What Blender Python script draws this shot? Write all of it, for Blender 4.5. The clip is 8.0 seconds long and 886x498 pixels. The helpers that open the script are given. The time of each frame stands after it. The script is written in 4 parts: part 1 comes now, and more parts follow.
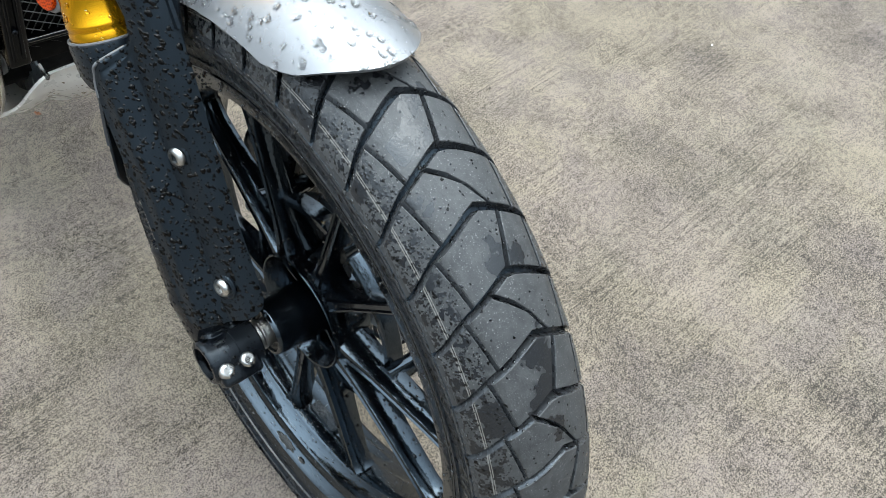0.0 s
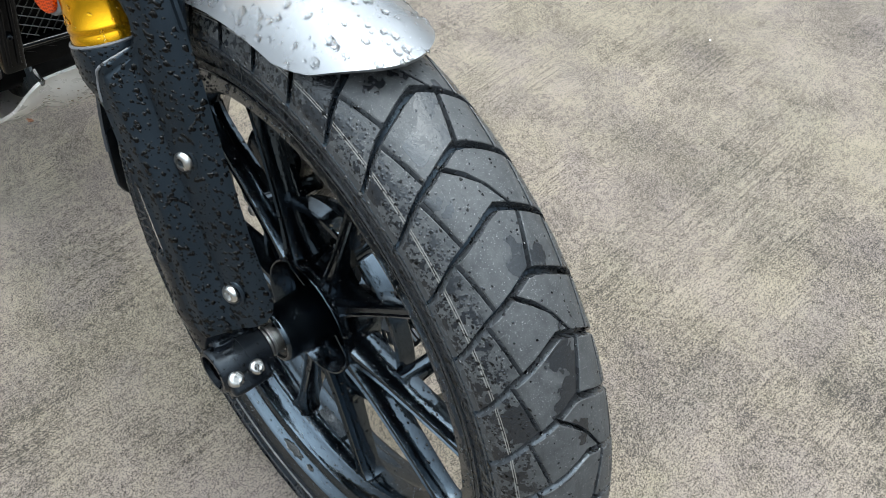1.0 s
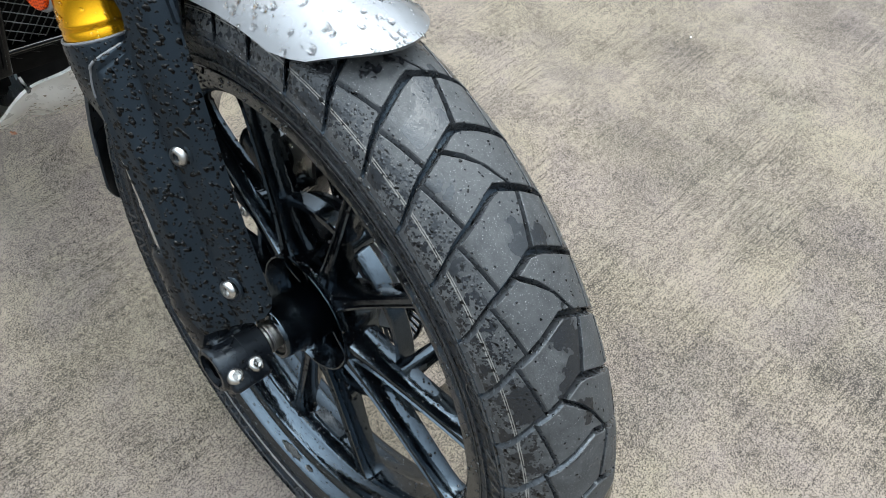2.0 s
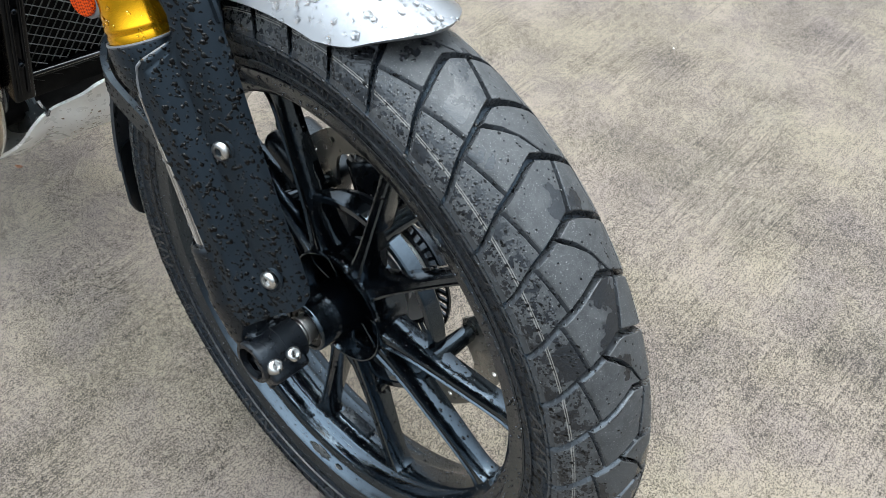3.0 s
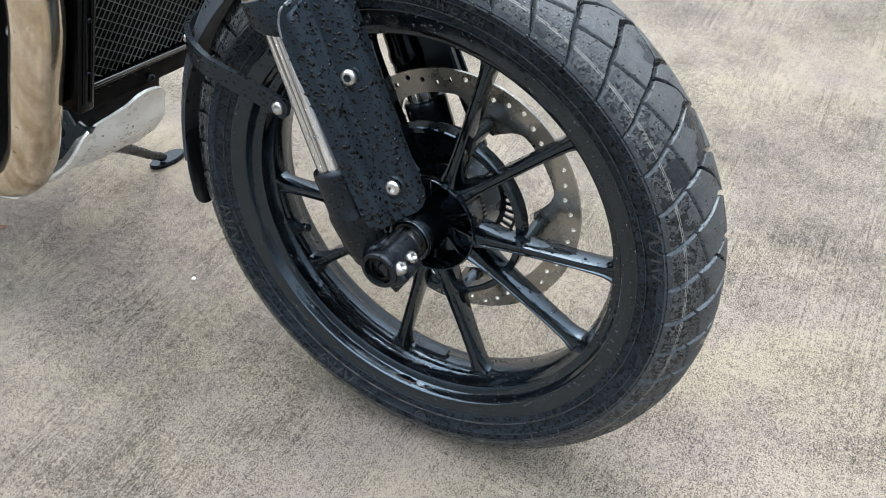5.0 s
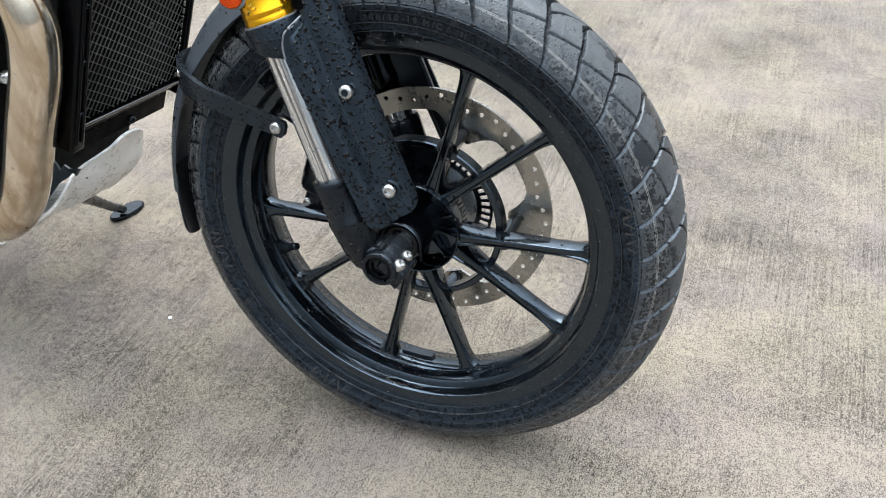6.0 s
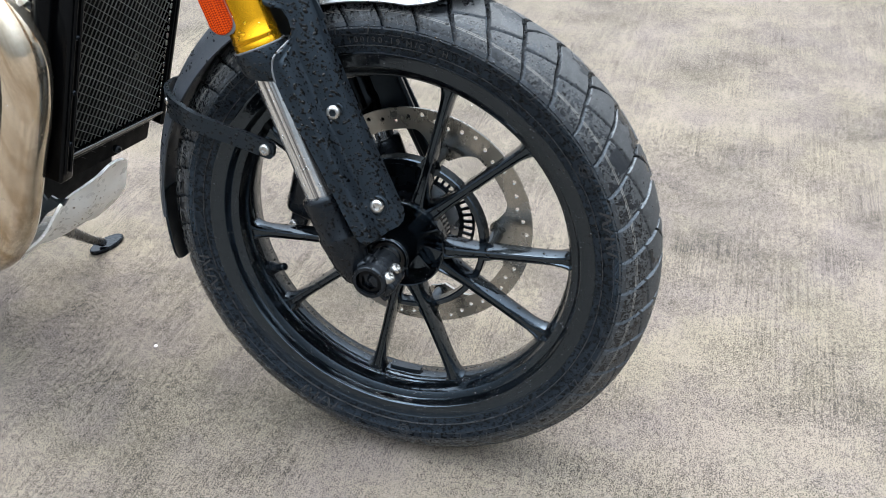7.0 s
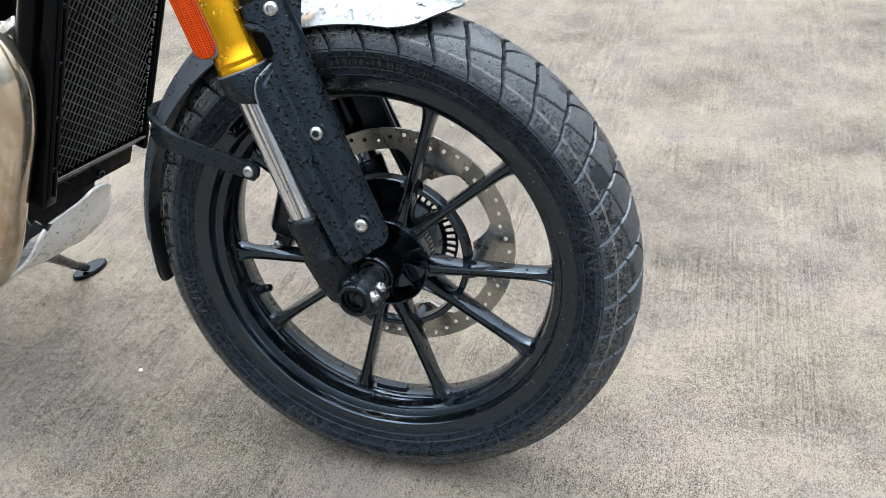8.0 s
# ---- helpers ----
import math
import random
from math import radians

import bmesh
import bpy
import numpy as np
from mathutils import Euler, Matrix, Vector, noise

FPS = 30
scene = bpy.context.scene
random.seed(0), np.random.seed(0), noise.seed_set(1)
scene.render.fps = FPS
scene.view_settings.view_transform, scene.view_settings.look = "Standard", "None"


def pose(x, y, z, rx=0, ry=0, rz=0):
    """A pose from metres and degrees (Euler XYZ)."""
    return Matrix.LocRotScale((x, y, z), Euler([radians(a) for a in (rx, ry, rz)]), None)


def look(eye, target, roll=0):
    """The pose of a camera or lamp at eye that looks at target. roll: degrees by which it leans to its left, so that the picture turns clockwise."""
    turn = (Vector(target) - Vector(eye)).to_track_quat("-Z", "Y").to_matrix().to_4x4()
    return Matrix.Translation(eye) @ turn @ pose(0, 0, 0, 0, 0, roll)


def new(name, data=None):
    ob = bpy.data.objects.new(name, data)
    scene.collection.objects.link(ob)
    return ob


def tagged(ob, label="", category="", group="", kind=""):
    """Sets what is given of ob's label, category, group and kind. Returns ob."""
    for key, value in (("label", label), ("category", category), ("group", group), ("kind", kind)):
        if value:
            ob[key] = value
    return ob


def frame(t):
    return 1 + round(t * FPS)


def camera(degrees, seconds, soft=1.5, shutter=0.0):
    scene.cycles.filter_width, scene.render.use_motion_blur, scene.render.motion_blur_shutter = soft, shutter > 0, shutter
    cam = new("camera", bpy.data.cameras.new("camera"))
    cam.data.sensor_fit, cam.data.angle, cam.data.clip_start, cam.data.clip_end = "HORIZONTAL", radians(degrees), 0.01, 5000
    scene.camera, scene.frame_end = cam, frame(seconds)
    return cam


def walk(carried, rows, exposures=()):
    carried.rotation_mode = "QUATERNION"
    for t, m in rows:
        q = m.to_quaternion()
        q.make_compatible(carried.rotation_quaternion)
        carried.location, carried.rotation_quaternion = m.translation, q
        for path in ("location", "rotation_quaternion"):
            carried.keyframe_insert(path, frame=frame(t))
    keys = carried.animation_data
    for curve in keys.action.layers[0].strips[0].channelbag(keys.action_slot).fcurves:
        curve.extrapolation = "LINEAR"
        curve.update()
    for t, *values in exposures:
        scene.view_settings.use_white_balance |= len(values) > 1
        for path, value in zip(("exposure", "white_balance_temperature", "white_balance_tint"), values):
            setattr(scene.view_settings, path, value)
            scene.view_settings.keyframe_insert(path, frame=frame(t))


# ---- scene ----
cam = camera(54.0, 8.0, soft=0.45, shutter=0.0)
PATH = [
    (0, 0.4754, -0.2028, 1.0163, 38.940, 2.395, 49.234),
    (0.5, 0.4628, -0.2048, 1.0097, 38.921, 2.463, 48.651),
    (1, 0.4553, -0.2115, 1.0065, 38.948, 2.541, 47.977),
    (2.5, 0.4604, -0.2582, 0.9929, 40.661, 2.794, 44.584),
    (3, 0.4674, -0.3051, 0.9931, 42.153, 3.302, 43.030),
    (3.5, 0.4861, -0.3697, 0.9887, 43.548, 3.796, 40.932),
    (4, 0.4768, -0.4468, 0.9862, 44.511, 3.762, 37.066),
    (4.5, 0.4356, -0.5618, 0.9851, 45.705, 3.620, 31.672),
    (4.7, 0.4239, -0.5950, 0.9854, 46.025, 3.652, 30.514),
    (5.8, 0.3804, -0.7710, 0.9904, 50.310, 2.958, 21.994),
    (6, 0.3769, -0.7951, 0.9920, 50.994, 3.023, 20.956),
    (6.5, 0.3683, -0.8333, 0.9937, 52.223, 3.097, 19.086),
    (7, 0.3675, -0.8485, 0.9949, 53.151, 3.219, 17.830),
    (7.5, 0.3680, -0.8570, 0.9982, 53.870, 3.331, 16.950),
    (8, 0.3696, -0.8594, 0.9993, 54.398, 3.389, 16.291),
]
walk(cam, [(t, pose(x, y, z, rx, ry, rz)) for t, x, y, z, rx, ry, rz in PATH], exposures=[(0, 0.09, 6800, 6.5), (2.5, 0.11, 6780, 7.5), (4.5, 0.33, 6760, 9.0), (8, 0.25, 6720, 10.5)])

# ---- light: an overcast sky, brighter overhead and beyond the motorcycle, and a broad weak sun ----
world = bpy.data.worlds.new("overcast_sky")
scene.world = world
world.use_nodes = True
wn, wl = world.node_tree.nodes, world.node_tree.links
wn.clear()
w_out = wn.new("ShaderNodeOutputWorld")
w_bg = wn.new("ShaderNodeBackground")
w_sky = wn.new("ShaderNodeTexSky")
w_sky.sky_type, w_sky.sun_disc = "NISHITA", False
w_sky.sun_elevation, w_sky.sun_rotation, w_sky.dust_density = radians(72), radians(-19), 4.0
w_co = wn.new("ShaderNodeTexCoord")
w_sep = wn.new("ShaderNodeSeparateXYZ")
w_ramp = wn.new("ShaderNodeMapRange")
w_ramp.inputs["From Min"].default_value, w_ramp.inputs["From Max"].default_value = 0.0, 1.0
w_ramp.inputs["To Min"].default_value, w_ramp.inputs["To Max"].default_value = 3.0, 52.0
w_grey = wn.new("ShaderNodeCombineColor")
w_mix = wn.new("ShaderNodeMix")
w_mix.data_type = "RGBA"
w_mix.inputs["Factor"].default_value = 0.88
wl.new(w_co.outputs["Generated"], w_sep.inputs[0])
w_pow = wn.new("ShaderNodeMath")
w_pow.operation = "POWER"
w_pow.inputs[1].default_value = 2.2
w_up = wn.new("ShaderNodeMath")
w_up.operation = "MAXIMUM"
w_up.inputs[1].default_value = 0.0
wl.new(w_sep.outputs["Z"], w_up.inputs[0])
wl.new(w_up.outputs[0], w_pow.inputs[0])
wl.new(w_pow.outputs[0], w_ramp.inputs["Value"])
w_side = wn.new("ShaderNodeVectorMath")
w_side.operation = "DOT_PRODUCT"
w_side.inputs[1].default_value = (-0.33 * 0.32, 0.94 * 0.32, 0.0)
wl.new(w_co.outputs["Generated"], w_side.inputs[0])
w_gain = wn.new("ShaderNodeMath")
w_gain.operation = "ADD"
w_gain.inputs[1].default_value = 1.0
wl.new(w_side.outputs["Value"], w_gain.inputs[0])
w_level = wn.new("ShaderNodeMath")
w_level.operation = "MULTIPLY"
wl.new(w_ramp.outputs["Result"], w_level.inputs[0])
wl.new(w_gain.outputs[0], w_level.inputs[1])
for k, tint in enumerate((0.87, 1.0, 1.14)):
    w_t = wn.new("ShaderNodeMath")
    w_t.operation = "MULTIPLY"
    w_t.inputs[1].default_value = tint
    wl.new(w_level.outputs[0], w_t.inputs[0])
    wl.new(w_t.outputs[0], w_grey.inputs[k])
wl.new(w_sky.outputs["Color"], w_mix.inputs["A"])
wl.new(w_grey.outputs[0], w_mix.inputs["B"])
wl.new(w_mix.outputs["Result"], w_bg.inputs["Color"])
w_bg.inputs["Strength"].default_value = 0.15
wl.new(w_bg.outputs[0], w_out.inputs["Surface"])
sun = new("sun", bpy.data.lights.new("sun", "SUN"))
sun.data.energy, sun.data.angle, sun.data.color = 2.2, radians(45), (1.0, 0.96, 0.9)
sun.matrix_world = look((-0.33, 0.94, 3.1), (0, 0, 0))

# ---- materials ----
def shader(name, base, rough, metal=0.0, coat=0.0, spec=0.5, tint=(1, 1, 1)):
    mat = bpy.data.materials.new(name)
    mat.use_nodes = True
    bsdf = mat.node_tree.nodes["Principled BSDF"]
    bsdf.inputs["Base Color"].default_value = (*base, 1)
    bsdf.inputs["Roughness"].default_value = rough
    bsdf.inputs["Metallic"].default_value = metal
    bsdf.inputs["Coat Weight"].default_value = coat
    bsdf.inputs["Coat Roughness"].default_value = 0.08
    bsdf.inputs["Specular IOR Level"].default_value = spec
    bsdf.inputs["Specular Tint"].default_value = (*tint, 1)
    return mat, mat.node_tree.nodes, mat.node_tree.links, bsdf


def coords(n, l, scale=(1, 1, 1), rot=(0, 0, 0)):
    co, mp = n.new("ShaderNodeTexCoord"), n.new("ShaderNodeMapping")
    mp.inputs["Scale"].default_value, mp.inputs["Rotation"].default_value = scale, rot
    l.new(co.outputs["Object"], mp.inputs["Vector"])
    return mp.outputs["Vector"]


def noise_of(n, l, vec, scale, detail=4.0, rough=0.55, lo=0.35, hi=0.65):
    t, m = n.new("ShaderNodeTexNoise"), n.new("ShaderNodeMapRange")
    t.inputs["Scale"].default_value, t.inputs["Detail"].default_value, t.inputs["Roughness"].default_value = scale, detail, rough
    m.inputs["From Min"].default_value, m.inputs["From Max"].default_value = lo, hi
    l.new(vec, t.inputs["Vector"])
    l.new(t.outputs["Fac"], m.inputs["Value"])
    return m.outputs["Result"]


def mixed(n, l, fac, a, b, mode="MIX"):
    m = n.new("ShaderNodeMix")
    m.data_type, m.blend_type = "RGBA", mode
    for key, v in (("Factor", fac), ("A", a), ("B", b)):
        if isinstance(v, (int, float)):
            m.inputs[key].default_value = v
        elif isinstance(v, tuple):
            m.inputs[key].default_value = (*v, 1)
        else:
            l.new(v, m.inputs[key])
    return m.outputs["Result"]


def ranged(n, l, v, lo, hi, a=0.0, b=1.0):
    m = n.new("ShaderNodeMapRange")
    for key, x in zip(("From Min", "From Max", "To Min", "To Max"), (lo, hi, a, b)):
        m.inputs[key].default_value = x
    l.new(v, m.inputs["Value"])
    return m.outputs["Result"]


def maths(n, l, op, a, b=0.0):
    m = n.new("ShaderNodeMath")
    m.operation = op
    for k, v in enumerate((a, b)):
        if isinstance(v, (int, float)):
            m.inputs[k].default_value = v
        else:
            l.new(v, m.inputs[k])
    return m.outputs[0]


def bumped(n, l, bsdf, height, strength, distance):
    b = n.new("ShaderNodeBump")
    b.inputs["Strength"].default_value, b.inputs["Distance"].default_value = strength, distance
    l.new(height, b.inputs["Height"])
    l.new(b.outputs["Normal"], bsdf.inputs["Normal"])


def worn(name, base, rough, metal=0.0, coat=0.0, var=0.3, grain=900, bump=0.15, dist=0.0004, rvar=0.12, dust=None, amount=0.25, big=18, spec=0.5, tint=(1, 1, 1), ripple=0.0):
    """A plain material with large patches and fine grain."""
    mat, n, l, b = shader(name, base, rough, metal, coat, spec, tint)
    v = coords(n, l)
    patch, fine = noise_of(n, l, v, big), noise_of(n, l, v, grain, 2.0)
    col = mixed(n, l, patch, tuple(c * (1 - var) for c in base), tuple(min(1, c * (1 + var)) for c in base))
    if dust:
        col = mixed(n, l, maths(n, l, "MULTIPLY", noise_of(n, l, v, big * 3, 6.0, 0.7, 0.5, 0.75), amount), col, dust)
    l.new(col, b.inputs["Base Color"])
    l.new(ranged(n, l, noise_of(n, l, v, big * 2.3, 5.0), 0, 1, max(0.02, rough - rvar), min(1, rough + rvar)), b.inputs["Roughness"])
    if ripple:
        film = noise_of(n, l, v, 95, 3.0, 0.5, 0.3, 0.7)
        bumped(n, l, b, maths(n, l, "ADD", maths(n, l, "MULTIPLY", film, ripple), maths(n, l, "MULTIPLY", fine, bump * dist / 0.0003 * 0.1)), 0.5, 0.001)
    else:
        bumped(n, l, b, fine, bump, dist)
    return mat


COOL = (0.76, 0.88, 1.0)      # cool gloss of wet black surfaces
CAST = worn("black_cast_metal", (0.0040, 0.0050, 0.0068), 0.25, var=0.2, bump=0.1, dist=0.0003, spec=0.32, tint=COOL, ripple=0.2)
PLASTIC = worn("black_plastic", (0.0056, 0.0078, 0.0108), 0.36, spec=0.34, var=0.18, bump=0.2, dist=0.0003, rvar=0.06, tint=(0.62, 0.82, 1.0))
FENDER_DARK = worn("dark_grey_plastic", (0.038, 0.043, 0.051), 0.36, var=0.15, bump=0.2, dist=0.0003, tint=COOL)
WHEEL = worn("satin_black_paint", (0.0008, 0.0011, 0.0016), 0.12, var=0.25, bump=0.1, dist=0.0002, rvar=0.07, spec=0.78, tint=(0.64, 0.82, 1.0), ripple=0.25)
FRAME = worn("gloss_black_paint", (0.0012, 0.0013, 0.0017), 0.10, var=0.2, bump=0.06, dist=0.0002, spec=0.14, tint=COOL)
WET_EDGE = worn("wet_gloss_black", (0.004, 0.004, 0.005), 0.08, var=0.2, spec=1.0, coat=1.0)
CORE = worn("black_cooling_core", (0.0025, 0.0025, 0.0028), 0.7, var=0.3, spec=0.1)

GOLD = worn("gold_anodised", (0.60, 0.295, 0.010), 0.22, metal=0.9, var=0.06, grain=1200, bump=0.06, dist=0.0002, rvar=0.05)
SILVER = worn("silver_paint", (0.190, 0.198, 0.212), 0.30, metal=0.65, coat=0.5, var=0.06, grain=3000, bump=0.05, dist=0.0001, rvar=0.06)
BOLT = worn("zinc_plated_steel", (0.46, 0.46, 0.455), 0.30, metal=1.0, var=0.12, grain=600, bump=0.1, dist=0.0003)
ALLOY = worn("bare_alloy", (0.60, 0.61, 0.62), 0.34, metal=0.85, var=0.12, grain=700, bump=0.15, dist=0.0003)
PLATE = worn("brushed_alloy_plate", (0.75, 0.75, 0.74), 0.34, metal=0.2, var=0.06, grain=400, bump=0.08, dist=0.0003, dust=(0.30, 0.24, 0.17), amount=0.12, big=26)
DISC = worn("brake_steel", (0.31, 0.30, 0.275), 0.26, metal=0.95, var=0.14, grain=260, bump=0.08, dist=0.0002, big=14)
n, l = DISC.node_tree.nodes, DISC.node_tree.links
tangent = n.new("ShaderNodeTangent")
tangent.direction_type, tangent.axis = "RADIAL", "Y"
l.new(tangent.outputs[0], n["Principled BSDF"].inputs["Tangent"])
n["Principled BSDF"].inputs["Anisotropic"].default_value = 0.7



def streaked(name, light, dark, rough, metal, lean, scale, lo, hi):
    """A bright metal with wet streaks that also paint in reflected bands, along an axis leaned back in the xz plane."""
    mat, n, l, b = shader(name, light, rough, metal)
    v = coords(n, l, (1, 1, 1), (0, radians(lean), 0))
    mp = n.new("ShaderNodeMapping")
    mp.inputs["Scale"].default_value = (scale, scale, scale * 0.012)
    l.new(v, mp.inputs["Vector"])
    st = noise_of(n, l, mp.outputs["Vector"], 1.0, 4.0, 0.6, lo, hi)
    blot = noise_of(n, l, coords(n, l), 60, 5.0, 0.6, 0.45, 0.62)
    l.new(mixed(n, l, maths(n, l, "MAXIMUM", st, maths(n, l, "MULTIPLY", blot, 0.12)), light, dark), b.inputs["Base Color"])
    l.new(ranged(n, l, st, 0, 1, rough * 0.7, rough * 1.6), b.inputs["Roughness"])
    bumped(n, l, b, noise_of(n, l, coords(n, l), 90, 3.0), 0.12, 0.0006)
    return mat


# dark streaks in the colour imitate the stripes mirrored by the chrome
CHROME = streaked("hard_chrome", (0.74, 0.75, 0.76), (0.12, 0.12, 0.125), 0.15, 0.9, 20, 260, 0.48, 0.62)
# brown streaks carry the heat tint and the painted bands of reflection
EXHAUST = streaked("heat_tinted_steel", (0.68, 0.60, 0.49), (0.38, 0.28, 0.17), 0.15, 0.95, 14, 30, 0.42, 0.68)
RUBBER_HOSE = worn("black_rubber_hose", (0.005, 0.005, 0.005), 0.45, var=0.2)
PALE_BLUE = worn("grey_blue_plastic", (0.050, 0.060, 0.068), 0.32, var=0.1)
# grey of the guard edge's painted highlight, the collar lip and the reflector backing
LIP = worn("highlight_and_trim_grey", (0.10, 0.106, 0.115), 0.38, var=0.3)
PRINT = worn("grey_print", (0.35, 0.36, 0.38), 0.5, var=0.1)

# Tread rubber: dusty, scuffed, wet in patches; a thin pale double line runs round the shoulder.
TREAD, n, l, b = shader("tread_rubber", (0.04, 0.04, 0.042), 0.5, tint=(0.90, 0.95, 1.0))
v = coords(n, l)
oi = n.new("ShaderNodeObjectInfo")
shift = n.new("ShaderNodeVectorMath")
shift.operation = "ADD"
scaled = n.new("ShaderNodeVectorMath")
scaled.operation = "SCALE"
scaled.inputs["Scale"].default_value = 7.0
comb = n.new("ShaderNodeCombineXYZ")
for k in range(3):
    l.new(oi.outputs["Random"], comb.inputs[k])
l.new(comb.outputs[0], scaled.inputs[0])
l.new(v, shift.inputs[0])
l.new(scaled.outputs[0], shift.inputs[1])
vr = shift.outputs[0]
sep = n.new("ShaderNodeSeparateXYZ")
l.new(v, sep.inputs[0])
rad = maths(n, l, "SQRT", maths(n, l, "ADD", maths(n, l, "MULTIPLY", sep.outputs["X"], sep.outputs["X"]), maths(n, l, "MULTIPLY", sep.outputs["Z"], sep.outputs["Z"])))
low = ranged(n, l, rad, 0.3225, 0.314)
pool = noise_of(n, l, vr, 24, 4.0, 0.6, 0.565, 0.60)
cell = n.new("ShaderNodeTexVoronoi")
cell.inputs["Scale"].default_value, cell.inputs["Randomness"].default_value = 380, 1.0
l.new(vr, cell.inputs["Vector"])
tone = n.new("ShaderNodeSeparateColor")
l.new(cell.outputs["Color"], tone.inputs[0])
some = maths(n, l, "LESS_THAN", tone.outputs[0], maths(n, l, "ADD", maths(n, l, "MULTIPLY", low, 0.42), 0.03))
bead = maths(n, l, "MULTIPLY", some, ranged(n, l, cell.outputs["Distance"], 0.44, 0.30))
smear = maths(n, l, "MULTIPLY", low, noise_of(n, l, vr, 190, 4.0, 0.65, 0.515, 0.535))
wet = maths(n, l, "MAXIMUM", maths(n, l, "MAXIMUM", bead, maths(n, l, "MULTIPLY", pool, 0.9)), smear)
dust = noise_of(n, l, vr, 120, 6.0, 0.7, 0.35, 0.8)
speck = noise_of(n, l, vr, 1000, 2.0, 0.5, 0.64, 0.72)
col = mixed(n, l, dust, (0.018, 0.0192, 0.0208), (0.057, 0.059, 0.061))
col = mixed(n, l, maths(n, l, "MULTIPLY", speck, 0.45), col, (0.38, 0.38, 0.38))
col = mixed(n, l, wet, col, (0.007, 0.008, 0.010))
line = n.new("ShaderNodeMath")
line.operation = "COMPARE"
l.new(rad, line.inputs[0])
line.inputs[1].default_value, line.inputs[2].default_value = 0.3058, 0.00034
line2 = n.new("ShaderNodeMath")
line2.operation = "COMPARE"
l.new(rad, line2.inputs[0])
line2.inputs[1].default_value, line2.inputs[2].default_value = 0.3071, 0.00028
near = ranged(n, l, sep.outputs["Y"], -0.02, -0.021)
stripe = maths(n, l, "MULTIPLY", maths(n, l, "MULTIPLY", maths(n, l, "ADD", line.outputs[0], line2.outputs[0]), near), noise_of(n, l, vr, 200, 3.0, 0.6, 0.15, 0.35))
col = mixed(n, l, maths(n, l, "MULTIPLY", stripe, 0.45), col, (0.30, 0.285, 0.26))
l.new(col, b.inputs["Base Color"])
l.new(mixed(n, l, wet, ranged(n, l, dust, 0, 1, 0.55, 0.75), (0.08, 0.08, 0.08)), b.inputs["Roughness"])
bumped(n, l, b, maths(n, l, "ADD", maths(n, l, "MULTIPLY", noise_of(n, l, vr, 500, 4.0), 0.4), maths(n, l, "MULTIPLY", ranged(n, l, cell.outputs["Distance"], 0.46, 0.0), maths(n, l, "MULTIPLY", some, 1.8))), 0.5, 0.0006)

# Side-wall rubber: fine ribs and moulding marks, wet patches.
WALL, n, l, b = shader("sidewall_rubber", (0.022, 0.023, 0.025), 0.42, spec=0.22, tint=(0.58, 0.80, 1.0))
v = coords(n, l)
sep = n.new("ShaderNodeSeparateXYZ")
l.new(v, sep.inputs[0])
rad = maths(n, l, "SQRT", maths(n, l, "ADD", maths(n, l, "MULTIPLY", sep.outputs["X"], sep.outputs["X"]), maths(n, l, "MULTIPLY", sep.outputs["Z"], sep.outputs["Z"])))
ang = maths(n, l, "ARCTAN2", sep.outputs["Z"], sep.outputs["X"])
ribs = maths(n, l, "SINE", maths(n, l, "ADD", maths(n, l, "MULTIPLY", ang, 1150.0), maths(n, l, "MULTIPLY", rad, 900.0)))
sector = ranged(n, l, maths(n, l, "SINE", maths(n, l, "MULTIPLY", ang, 3.0)), -0.1, 0.0)
band = maths(n, l, "MULTIPLY", ranged(n, l, rad, 0.2795, 0.2800), ranged(n, l, rad, 0.2912, 0.2907))
ribs = maths(n, l, "MULTIPLY", maths(n, l, "MULTIPLY", ribs, band), sector)
wet = noise_of(n, l, v, 210, 4.0, 0.65, 0.53, 0.55)
col = mixed(n, l, noise_of(n, l, v, 60, 5.0), (0.0050, 0.0068, 0.0098), (0.0120, 0.0156, 0.0212))
col = mixed(n, l, maths(n, l, "MULTIPLY", noise_of(n, l, v, 700, 2.0, 0.5, 0.68, 0.76), 0.4), col, (0.12, 0.12, 0.12))
col = mixed(n, l, maths(n, l, "MULTIPLY", wet, 0.85), col, (0.0020, 0.0024, 0.0030))
l.new(col, b.inputs["Base Color"])
l.new(mixed(n, l, wet, ranged(n, l, noise_of(n, l, v, 40), 0, 1, 0.26, 0.42), (0.14, 0.14, 0.14)), b.inputs["Roughness"])
bumped(n, l, b, maths(n, l, "ADD", maths(n, l, "MULTIPLY", ribs, 2.2), maths(n, l, "ADD", maths(n, l, "MULTIPLY", wet, 0.35), maths(n, l, "MULTIPLY", noise_of(n, l, v, 800), 0.3))), 0.5, 0.0006)

GROOVE = worn("wet_groove_rubber", (0.026, 0.028, 0.031), 0.24, var=0.35, grain=500, bump=0.2, dist=0.0004, spec=0.6, tint=COOL, big=60)

# Orange reflector with a fine prism grid.
REFLECTOR, n, l, b = shader("orange_reflector", (0.5, 0.045, 0.0), 0.3, spec=0.15)
v = coords(n, l, (560, 560, 560), (0, radians(-25), 0))
chk = n.new("ShaderNodeTexChecker")
chk.inputs["Scale"].default_value = 1.0
l.new(v, chk.inputs["Vector"])
l.new(mixed(n, l, chk.outputs["Fac"], (0.16, 0.006, 0.0), (0.50, 0.055, 0.001)), b.inputs["Base Color"])
bumped(n, l, b, chk.outputs["Fac"], 0.5, 0.0006)

WATER, n, l, b = shader("water", (1, 1, 1), 0.0)
